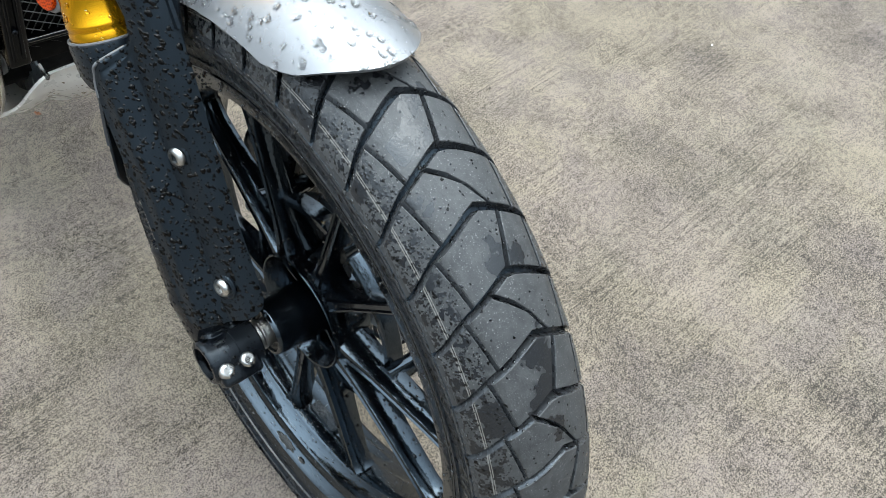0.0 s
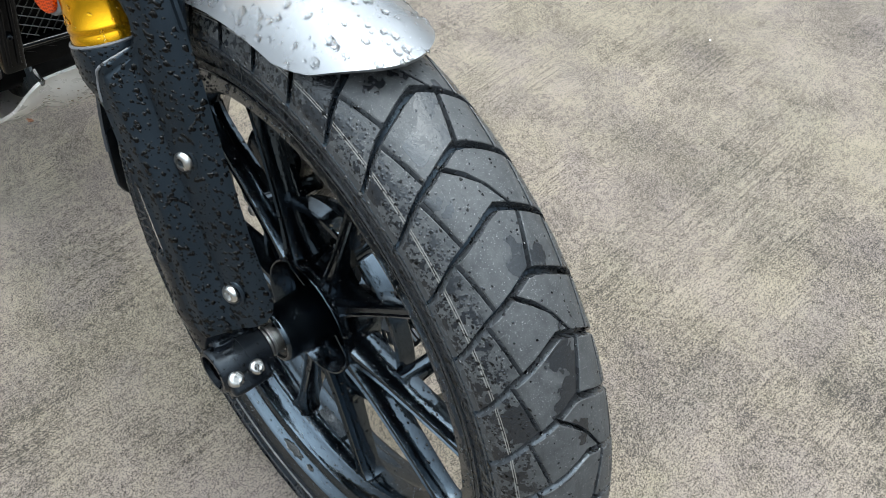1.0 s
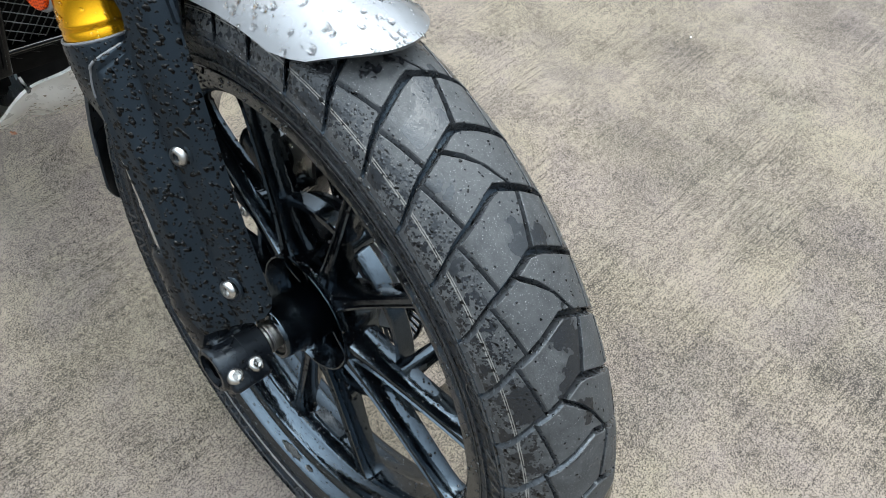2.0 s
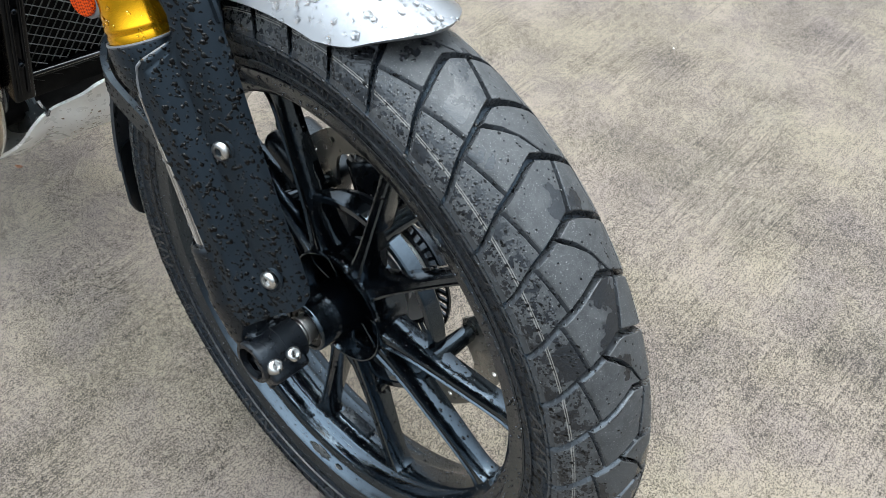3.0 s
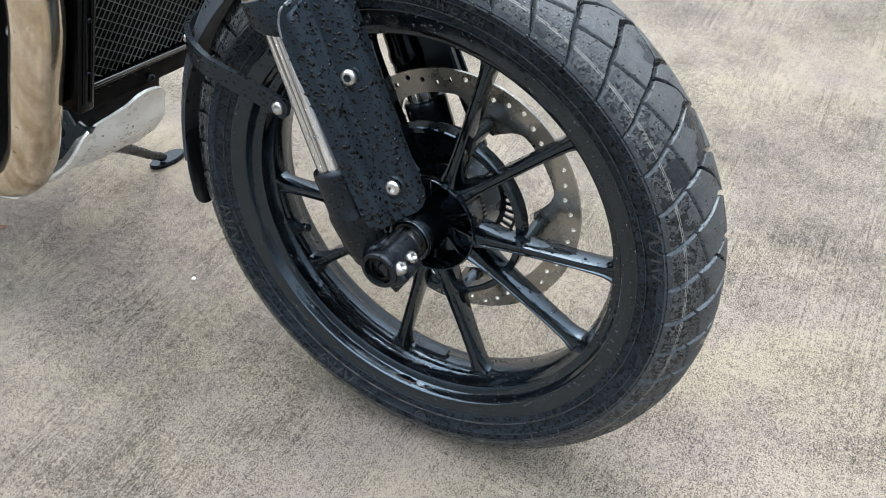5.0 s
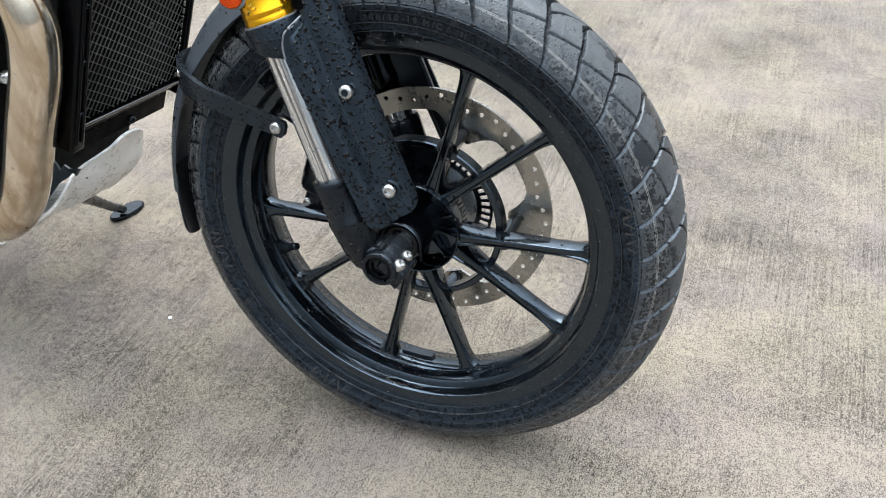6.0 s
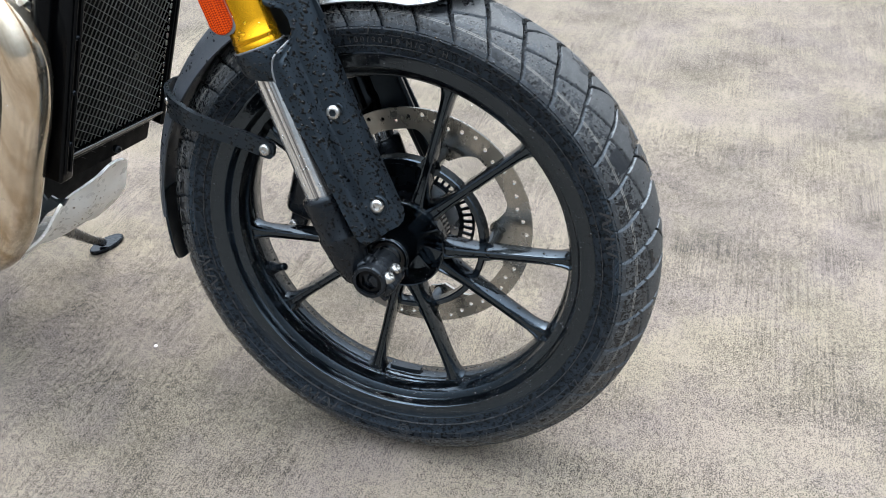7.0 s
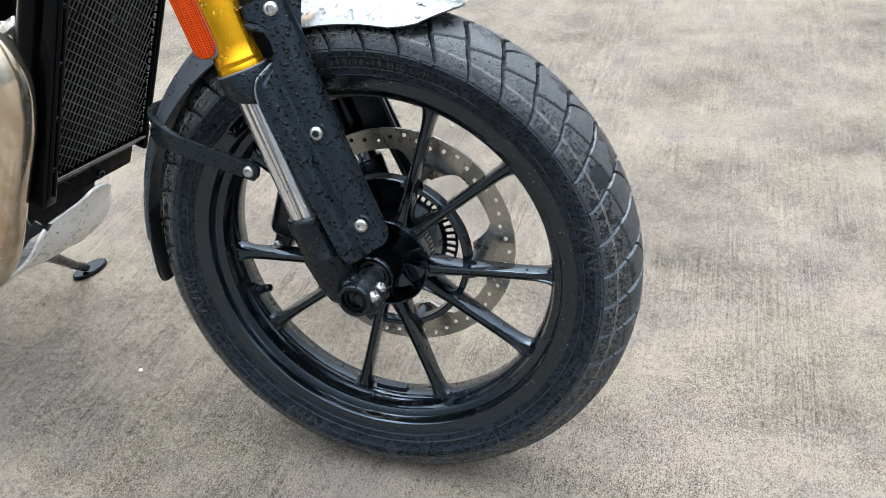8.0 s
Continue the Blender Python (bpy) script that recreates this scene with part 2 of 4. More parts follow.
b.inputs["Transmission Weight"].default_value, b.inputs["IOR"].default_value = 1.0, 1.33

# Clear rain beads: straight-through, with a Fresnel gloss.
def bead_material(name, ior, clear):
    mat = bpy.data.materials.new(name)
    mat.use_nodes = True
    n, l = mat.node_tree.nodes, mat.node_tree.links
    n.clear()
    o, mx, tr, gl, fr = n.new("ShaderNodeOutputMaterial"), n.new("ShaderNodeMixShader"), n.new("ShaderNodeBsdfTransparent"), n.new("ShaderNodeBsdfGlossy"), n.new("ShaderNodeFresnel")
    fr.inputs["IOR"].default_value, gl.inputs["Roughness"].default_value = ior, 0.02
    tr.inputs["Color"].default_value = clear
    l.new(fr.outputs[0], mx.inputs[0])
    l.new(tr.outputs[0], mx.inputs[1])
    l.new(gl.outputs[0], mx.inputs[2])
    l.new(mx.outputs[0], o.inputs["Surface"])
    return mat


FILM = bead_material("dark_rain_film", 1.33, (0.06, 0.065, 0.07, 1))
BEAD = bead_material("rain_bead", 1.40, (0.12, 0.13, 0.15, 1))
GLINT = bead_material("fine_rain_bead", 1.8, (0.16, 0.18, 0.21, 1))

# Broom-finished concrete: dark pitted flecks, broken broom grooves along y, broad damp, tan and mauve stains.
CONCRETE, n, l, b = shader("concrete", (0.154, 0.133, 0.111), 0.85, spec=0.3)
v = coords(n, l)
grain = noise_of(n, l, v, 480, 3.0, 0.75, 0.36, 0.64)
worm = noise_of(n, l, coords(n, l, (1, 0.7, 1), (0.7, 0.3, 0.4)), 300, 2.5, 0.6, 0.0, 1.0)
worm = ranged(n, l, maths(n, l, "ABSOLUTE", maths(n, l, "SUBTRACT", worm, 0.5)), 0.0, 0.085)
grit = maths(n, l, "ADD", maths(n, l, "MULTIPLY", grain, 0.58), maths(n, l, "MULTIPLY", worm, 0.42))
grit2 = noise_of(n, l, v, 105, 4.0, 0.65, 0.34, 0.66)
brush = noise_of(n, l, coords(n, l, (340, 5, 1), (0, 0, radians(2))), 1.0, 3.0, 0.6, 0.30, 0.70)
score = noise_of(n, l, coords(n, l, (46, 0.9, 1), (0, 0, radians(2))), 1.0, 3.0, 0.6, 0.40, 0.33)
mid_n = noise_of(n, l, coords(n, l, (1, 1, 1), (0.9, 0.2, 1.2)), 15, 6.0, 0.65, 0.30, 0.70)
big_n = noise_of(n, l, coords(n, l, (1, 1.3, 1), (1.9, 0.5, 0.2)), 3.6, 8.0, 0.62, 0.32, 0.68)
swept = noise_of(n, l, coords(n, l, (1, 1, 1), (0.5, 0.9, 0.1)), 5.5, 5.0, 0.6, 0.42, 0.58)
hue_n = noise_of(n, l, coords(n, l, (0.8, 1.2, 1), (0.3, 1.1, 0.6)), 4.2, 8.0, 0.65, 0.40, 0.60)
mauve = noise_of(n, l, coords(n, l, (1, 1, 1), (0.2, 1.4, 0.9)), 7, 8.0, 0.65, 0.48, 0.66)
col = mixed(n, l, hue_n, (0.183, 0.154, 0.118), (0.181, 0.150, 0.125))
col = mixed(n, l, maths(n, l, "MULTIPLY", mauve, 0.55), col, (0.142, 0.117, 0.110))
moss = noise_of(n, l, coords(n, l, (1, 1, 1), (1.2, 0.1, 0.7)), 5.0, 8.0, 0.7, 0.52, 0.70)
col = mixed(n, l, maths(n, l, "MULTIPLY", moss, 0.30), col, (0.140, 0.132, 0.096))
lines = maths(n, l, "MULTIPLY", maths(n, l, "SUBTRACT", brush, 0.5), ranged(n, l, swept, 0, 1, 0.03, 0.20))
tex = maths(n, l, "ADD", maths(n, l, "ADD", maths(n, l, "MULTIPLY", grit, 0.64), maths(n, l, "MULTIPLY", grit2, 0.14)), lines)
tex = maths(n, l, "ADD", tex, maths(n, l, "ADD", maths(n, l, "MULTIPLY", maths(n, l, "SUBTRACT", mid_n, 0.5), 0.09), maths(n, l, "MULTIPLY", maths(n, l, "SUBTRACT", big_n, 0.5), 0.20)))
tex = maths(n, l, "SUBTRACT", tex, maths(n, l, "MULTIPLY", maths(n, l, "MULTIPLY", score, swept), 0.05))
col = mixed(n, l, 1.0, col, ranged(n, l, tex, 0.20, 0.58, 0.14, 1.27), "MULTIPLY")
l.new(col, b.inputs["Base Color"])
bumped(n, l, b, tex, 0.9, 0.0018)


# ---- mesh helpers ----
def part(name, bm, material, parent, label="", angle=38.0, kind=""):
    me = bpy.data.meshes.new(name)
    bmesh.ops.recalc_face_normals(bm, faces=bm.faces)
    bm.to_mesh(me)
    bm.free()
    me.materials.append(material)
    me.shade_smooth()
    me.set_sharp_from_angle(angle=radians(angle))
    ob = new(name, me)
    ob.parent = parent
    return tagged(ob, label=label, kind=kind)


def skin(bm, rings, closed=True, loop=False):
    """Faces between rings of vertices."""
    m = len(rings[0])
    for a, c in zip(rings, rings[1:] + rings[:1] if loop else rings[1:]):
        for i in range(m if closed else m - 1):
            j = (i + 1) % m
            bm.faces.new((a[i], a[j], c[j], c[i]))


def lathe(profile, seg=96, bm=None, cy=0.0, loop=True, m=None):
    """Profile of (y, radius) turned about the y axis."""
    bm = bm or bmesh.new()
    rings = []
    for k in range(seg):
        t = 2 * math.pi * k / seg
        ring = [Vector((r * math.cos(t), cy + y, r * math.sin(t))) for y, r in profile]
        rings.append([bm.verts.new(m @ p if m else p) for p in ring])
    skin(bm, rings, closed=loop, loop=True)
    return bm


def sweep(points, radii, seg=20, bm=None, cap=True):
    bm = bm or bmesh.new()
    pts = [Vector(p) for p in points]
    if not isinstance(radii, (list, tuple)):
        radii = [radii] * len(pts)
    side, rings = None, []
    for k, p in enumerate(pts):
        d = (pts[min(k + 1, len(pts) - 1)] - pts[max(k - 1, 0)]).normalized()
        if side is None:
            side = d.cross(Vector((0, 1, 0)) if abs(d.y) < 0.9 else Vector((1, 0, 0))).normalized()
        side = (side - d * side.dot(d)).normalized()
        up = d.cross(side)
        rings.append([bm.verts.new(p + radii[k] * (math.cos(2 * math.pi * i / seg) * side + math.sin(2 * math.pi * i / seg) * up)) for i in range(seg)])
    skin(bm, rings)
    if cap:
        bm.faces.new(rings[0][::-1])
        bm.faces.new(rings[-1])
    return bm


def smooth_path(points, per=6):
    """Catmull-Rom through the points."""
    p = [Vector(q) for q in points]
    p = [2 * p[0] - p[1]] + p + [2 * p[-1] - p[-2]]
    out = []
    for k in range(1, len(p) - 2):
        for j in range(per):
            t = j / per
            a, b_, c, d = p[k - 1], p[k], p[k + 1], p[k + 2]
            out.append(0.5 * (2 * b_ + (c - a) * t + (2 * a - 5 * b_ + 4 * c - d) * t * t + (3 * b_ - a - 3 * c + d) * t ** 3))
    return out + [p[-2]]


def sheet(grid, thick, bevel=0.0):
    """A sheet of the given thickness from a grid of points (rows of equal length)."""
    bm = bmesh.new()
    g = [[Vector(p) for p in row] for row in grid]
    rows, cols = len(g), len(g[0])
    nrm = [[None] * cols for _ in range(rows)]
    for i in range(rows):
        for j in range(cols):
            du = g[min(i + 1, rows - 1)][j] - g[max(i - 1, 0)][j]
            dv = g[i][min(j + 1, cols - 1)] - g[i][max(j - 1, 0)]
            nrm[i][j] = du.cross(dv).normalized()
    top = [[bm.verts.new(g[i][j] + nrm[i][j] * thick / 2) for j in range(cols)] for i in range(rows)]
    bot = [[bm.verts.new(g[i][j] - nrm[i][j] * thick / 2) for j in range(cols)] for i in range(rows)]
    skin(bm, top, closed=False)
    skin(bm, [r[::-1] for r in bot], closed=False)
    rim_t = top[0] + [r[-1] for r in top[1:]] + top[-1][-2::-1] + [r[0] for r in top[-2:0:-1]]
    rim_b = bot[0] + [r[-1] for r in bot[1:]] + bot[-1][-2::-1] + [r[0] for r in bot[-2:0:-1]]
    for k in range(len(rim_t)):
        q = (k + 1) % len(rim_t)
        bm.faces.new((rim_t[k], rim_b[k], rim_b[q], rim_t[q]))
    if bevel:
        edges = [e for e in bm.edges if e.is_manifold and e.calc_face_angle(0) > radians(60)]
        bmesh.ops.bevel(bm, geom=edges, offset=bevel, segments=2, affect="EDGES", profile=0.5)
    return bm


def block(size, m=None, bevel=0.002, segs=2, bm=None):
    own = bmesh.new()
    bmesh.ops.create_cube(own, size=1.0)
    bmesh.ops.scale(own, vec=size, verts=own.verts)
    if bevel:
        bmesh.ops.bevel(own, geom=own.edges[:], offset=bevel, segments=segs, affect="EDGES", profile=0.5)
    if m:
        bmesh.ops.transform(own, matrix=m, verts=own.verts)
    return joined(bm, own)


def joined(bm, own):
    if bm is None:
        return own
    me = bpy.data.meshes.new("tmp")
    own.to_mesh(me)
    own.free()
    bm.from_mesh(me)
    bpy.data.meshes.remove(me)
    return bm


def frame_to(origin, axis):
    """A matrix whose y axis points along axis, at origin."""
    q = Vector((0, 1, 0)).rotation_difference(Vector(axis).normalized())
    return Matrix.Translation(origin) @ q.to_matrix().to_4x4()


def bolt_mesh(origin, axis, r, h=0.005, socket=0.5):
    """A button-head bolt with a hexagon socket, head towards axis."""
    prof = [(-0.004, r * 0.98), (0.0, r), (h * 0.5, r * 0.97), (h * 0.85, r * 0.82), (h, r * 0.62), (h, r * socket * 1.05)]
    m = frame_to(origin, axis)
    bm = lathe(prof, 24, loop=False, m=m)
    hexa = []
    for y in (h, h * 0.35):
        hexa.append([bm.verts.new(m @ Vector((r * socket * math.cos(k * math.pi / 3), y, r * socket * math.sin(k * math.pi / 3)))) for k in range(6)])
    skin(bm, hexa)
    bm.faces.new(hexa[1])
    rim = [bm.verts.new(m @ Vector((r * socket * 1.05 * math.cos(k * math.pi / 12), h, r * socket * 1.05 * math.sin(k * math.pi / 12)))) for k in range(24)]
    for k in range(24):
        bm.faces.new((rim[k], rim[(k + 1) % 24], hexa[0][((k + 2) % 24) // 4 % 6]))
    for k in range(6):
        bm.faces.new((hexa[0][k], hexa[0][(k + 1) % 6], rim[(4 * k + 2) % 24]))
    base = [bm.verts.new(m @ Vector((r * 0.98 * math.cos(k * math.pi / 12), -0.004, r * 0.98 * math.sin(k * math.pi / 12)))) for k in range(24)]
    bm.faces.new(base)
    bmesh.ops.remove_doubles(bm, verts=bm.verts, dist=1e-6)
    return bm


DROP_RNG = np.random.default_rng(11)


def droplets(owner, count, lo, hi, facing=None, least=-0.2, box=None, flat=0.50, material=None, host=None, me=None, uneven=0.3):
    """Water drops lying on the faces of one part, joined into one mesh under it."""
    me = me or owner.data
    me.calc_loop_triangles()
    co = np.array([tuple(q.co) for q in me.vertices])
    tri = np.array([tuple(t.vertices) for t in me.loop_triangles])
    a, e, f = co[tri[:, 0]], co[tri[:, 1]] - co[tri[:, 0]], co[tri[:, 2]] - co[tri[:, 0]]
    nv = np.cross(e, f)
    area = np.linalg.norm(nv, axis=1)
    nv = nv / np.maximum(area, 1e-12)[:, None]
    keep = area > 1e-12
    if facing is not None:
        keep &= nv @ np.array(facing) > least
    if box is not None:
        mid = a + (e + f) / 3
        keep &= ((mid > np.array(box[0])) & (mid < np.array(box[1]))).all(1)
    area = np.where(keep, area, 0)
    if area.sum() <= 0:
        return None
    pick = DROP_RNG.choice(len(tri), count, p=area / area.sum())
    u, w = DROP_RNG.random((2, count))
    over = u + w > 1
    u, w = np.where(over, 1 - u, u), np.where(over, 1 - w, w)
    pos = a[pick] + u[:, None] * e[pick] + w[:, None] * f[pick]
    size = lo + (hi - lo) * DROP_RNG.random(count) ** 2.2
    verts, faces = [], []
    for p, q, s in zip(pos, nv[pick], size):
        t1 = np.cross(q, (0.31, 0.52, 0.79))
        t1 /= np.linalg.norm(t1)
        t2 = np.cross(q, t1)
        o, turn, stretch = len(verts), DROP_RNG.random() * 6.28, 1 + 0.7 * DROP_RNG.random() ** 2
        lump = 1 + uneven * (DROP_RNG.random(8) - 0.5)
        for ring, (rr, hh) in enumerate(((1.0, -0.05), (0.86, 0.55), (0.5, 0.9))):
            for i in range(8):
                c, sn = math.cos(turn + i * math.pi / 4), math.sin(turn + i * math.pi / 4)
                verts.append(p + s * rr * lump[i] * (c * stretch * t1 + sn * t2) + q * s * flat * hh)
        verts.append(p + q * s * flat)
        for r in range(2):
            for i in range(8):
                j = (i + 1) % 8
                faces.append((o + 8 * r + i, o + 8 * r + j, o + 8 * r + 8 + j, o + 8 * r + 8 + i))
        for i in range(8):
            faces.append((o + 16 + i, o + 16 + (i + 1) % 8, o + 24))
    dm = bpy.data.meshes.new("rain_water")
    dm.from_pydata([tuple(x) for x in verts], [], faces)
    dm.materials.append(material or BEAD)
    dm.shade_smooth()
    ob = new("rain_water", dm)
    ob.parent = host or owner
    return tagged(ob, label="clear rain droplets lying on the surface", kind="stuff")


# ---- the ground ----
bm = bmesh.new()
cells = [-400, -30, -6, -2, 2, 6, 30, 400]
gv = [[bm.verts.new((x, y, 0)) for x in cells] for y in cells]
skin(bm, gv, closed=False)
ground = part("ground", bm, CONCRETE, None)
tagged(ground, label="damp broom-finished concrete pavement with tan and dark stains", category="concrete", kind="structure")

# loose bits on the concrete: two pale pebbles and a scrap of dead leaf
PEBBLE = worn("white_stone", (0.72, 0.70, 0.66), 0.6, var=0.15, grain=1500, bump=0.3, dist=0.0003)
LEAF = worn("dead_leaf", (0.20, 0.075, 0.030), 0.6, var=0.35, grain=900, bump=0.3, dist=0.0003, big=300)


def pebble(x, y, radius, label):
    bm = bmesh.new()
    bmesh.ops.create_icosphere(bm, subdivisions=2, radius=radius)
    for q in bm.verts:
        q.co *= 1 + 0.22 * noise.noise(q.co * (1.1 / radius) + Vector((x * 50, y * 50, 0)))
        q.co.z *= 0.7
    low = min(q.co.z for q in bm.verts)
    bmesh.ops.translate(bm, vec=(0, 0, -low - 0.0004), verts=bm.verts)
    ob = part("pebble", bm, PEBBLE, None, angle=60)
    ob.location = (x, y, 0)
    return tagged(ob, label=label, category="pebble")


def leaf_scrap(x, y, turn):
    grid = []
    for i in range(9):
        u = i / 8
        half = 0.0036 * math.sin(math.pi * (0.06 + 0.88 * u)) * (1 + 0.25 * math.sin(u * 17))
        grid.append([Vector((0.015 * (u - 0.5), half * q, 0.0008 + 0.0016 * q * q + 0.0018 * (u - 0.5) ** 2 * 4)) for q in (-1, -0.5, 0, 0.5, 1)])
    ob = part("leaf_scrap", sheet(grid, 0.0005), LEAF, None, angle=60)
    ob.matrix_world = pose(x, y, 0, 0, 0, turn)
    return tagged(ob, label="curled red-brown scrap of dead leaf on concrete", category="leaf")


pebble(-0.4863, 0.0200, 0.0034, "small white pebble lying on the damp concrete")
pebble(-0.2034, 0.9729, 0.0017, "small pale stone chip lying on damp concrete")
leaf_scrap(-0.8932, -0.0250, 25)

# ---- the motorcycle: an Empty at the front wheel's centre, leaning on its side stand ----
HUB_Z, LEAN = 0.3262, -8.6
bike = new("motorcycle")
bike.matrix_world = pose(0, 0, HUB_Z, LEAN, 0, 0)
tagged(bike, label="rain-wet motorcycle with gold fork leaning on its side stand", category="motorcycle")
CY = 0.006          # middle plane of the wheel
Y_AXIS = Vector((0, 1, 0))


def polar(r, deg, y):
    return Vector((r * math.cos(radians(deg)), y, r * math.sin(radians(deg))))


# ---- tyre ----
TOP = [(0, 0.331), (0.010, 0.3303), (0.020, 0.3282), (0.030, 0.3238), (0.038, 0.3180), (0.0455, 0.3108), (0.0510, 0.3030), (0.0545, 0.2955)]


def top_r(y):
    return float(np.interp(abs(y), [q[0] for q in TOP], [q[1] for q in TOP]))


half = [(0.0, 0.3235), (0.012, 0.3225), (0.024, 0.3188), (0.033, 0.3128), (0.0410, 0.3055), (0.0470, 0.2985), (0.0505, 0.2935), (0.0530, 0.2915),
        (0.0558, 0.2905), (0.0552, 0.2850), (0.0540, 0.2800), (0.0530, 0.2790), (0.0518, 0.2730), (0.0510, 0.2680), (0.0505, 0.2672), (0.0500, 0.2640), (0.0495, 0.2605), (0.0478, 0.2575)]
inner = [(0.042, 0.2545), (0.044, 0.262), (0.047, 0.275), (0.042, 0.296), (0.018, 0.315)]
ring = [(-y, r) for y, r in half[::-1]] + half[1:] + inner + [(-y, r) for y, r in inner[::-1]]
tyre = part("tyre", lathe(ring, 160, cy=CY), WALL, bike, "wet black rubber tyre with chunky angular tread", 50)


def groove(y):
    """How far, in degrees, a cross groove trails its apex at a distance y from the middle."""
    return -float(np.interp(abs(y), [0, 0.010, 0.021, 0.037, 0.045, 0.0492, 0.0545], [0, 0.70, 1.65, 3.1, 4.3, 5.2, 6.4]))


PITCHES = 44
STEP = 360.0 / PITCHES


def tread_block(bounds, cut, depth=0.0068):
    """One tread block between two cross grooves; bounds gives its two sides in metres for v = 0 (lower groove) to 1 (upper groove)."""
    bm = bmesh.new()
    nu, nv_ = 8, 3

    def grid(inset, drop):
        rows = []
        for i in range(nv_ + 1):
            row = []
            for j in range(nu + 1):
                v_ = i / nv_
                lo, hi = bounds(v_)
                lo, hi = lo + inset, hi - inset
                y = lo + (hi - lo) * j / nu
                gap = math.degrees((cut + inset) / 0.325)
                d0, d1 = -STEP + groove(y) + gap, groove(y) - gap
                d = d0 + (d1 - d0) * v_
                row.append(bm.verts.new(polar(top_r(y) - drop, d, CY + y)))
            rows.append(row)
        return rows

    def border(g):
        return g[0] + [r[-1] for r in g[1:]] + g[-1][-2::-1] + [r[0] for r in g[-2:0:-1]]
    top, mid, low = grid(0.0006, 0.0), grid(0.0, 0.0006), grid(-0.0018, depth + 0.0010)
    skin(bm, top, closed=False)
    for a, c in ((border(top), border(mid)), (border(mid), border(low))):
        for k in range(len(a)):
            q = (k + 1) % len(a)
            bm.faces.new((a[k], a[q], c[q], c[k]))
    for q in [q for q in bm.verts if not q.link_faces]:
        bm.verts.remove(q)
    return bm


def lerp(a, c):
    return lambda v_: a + (c - a) * v_


C_NEAR = lerp(-0.0312, -0.0378)      # v = 0 lower groove, v = 1 upper
B_LINE = lerp(0.0120, -0.0170)
A_LINE = lerp(0.0020, 0.0150)
G1, G2 = 0.0011, 0.0017
kinds = []
for mid_line in (B_LINE, A_LINE):
    near_c, far_c = C_NEAR, (lambda v_: -C_NEAR(v_))
    kinds.append([
        (lambda v_: (-0.0543, near_c(v_) - G1)),
        (lambda v_, q=mid_line: (near_c(v_) + G1, q(v_) - G2)),
        (lambda v_, q=mid_line: (q(v_) + G2, far_c(v_) - G1)),
        (lambda v_: (far_c(v_) + G1, 0.0543)),
    ])

# ---- wheel ----
rim_half = [(0.0478, 0.2592), (0.0492, 0.2590), (0.0494, 0.2578), (0.0482, 0.2560), (0.0468, 0.2430), (0.0462, 0.2412), (0.0448, 0.2402), (0.0425, 0.2392), (0.0370, 0.2375), (0.0345, 0.2360),
            (0.0322, 0.2295), (0.0305, 0.2272), (0.0275, 0.2262), (0.0180, 0.2248), (0.0145, 0.2222), (0.0115, 0.2208), (0.0, 0.2200)]
rim_out = [(0.0, 0.2265), (0.012, 0.230), (0.024, 0.2400), (0.036, 0.2450), (0.0430, 0.2500), (0.0455, 0.2585)]
ring = [(-y, r) for y, r in rim_half] + rim_half[-2::-1] + [(y, r) for y, r in rim_out[::-1]] + [(-y, r) for y, r in rim_out[1:]]
wheel = part("wheel", lathe(ring, 192, cy=CY), WHEEL, bike, "satin black cast alloy wheel rim with ten spokes", 30)
# balance weight stuck on the rim well
bm = sheet([[polar(0.2182, d, y) for y in (0.0085, 0.0215)] for d in np.linspace(-97.8, -86.0, 9)], 0.004, 0.001)
part("balance_weight", bm, CAST, wheel, "flat black balance weight stuck inside the rim")

# water lying in the rim well
def puddle(deg, y_mid, long, wide, seed):
    rng = np.random.default_rng(seed)
    bm, rings = bmesh.new(), []
    wob = [1 + 0.38 * (rng.random() - 0.5) for _ in range(26)]
    for g, lift in ((1.0, -0.0002), (0.93, 0.0006), (0.75, 0.0009), (0.3, 0.0010)):
        ring_v = []
        for k in range(26):
            t = 2 * math.pi * k / 26
            y = y_mid + wide * wob[k] * g * math.sin(t)
            r = float(np.interp(-(y - CY), [q[0] for q in rim_half[::-1]], [q[1] for q in rim_half[::-1]])) - lift
            ring_v.append(bm.verts.new(polar(r, deg + math.degrees(long * wob[k] * g * math.cos(t) / 0.236), y)))
        rings.append(ring_v)
    skin(bm, rings)
    bm.faces.new(rings[-1])
    return part("puddle", bm, FILM, wheel, "rain water lying in the rim well", 60)


puddle(-94.5, -0.0335, 0.0170, 0.0042, 3)
puddle(-87.0, -0.0335, 0.0055, 0.0026, 5)


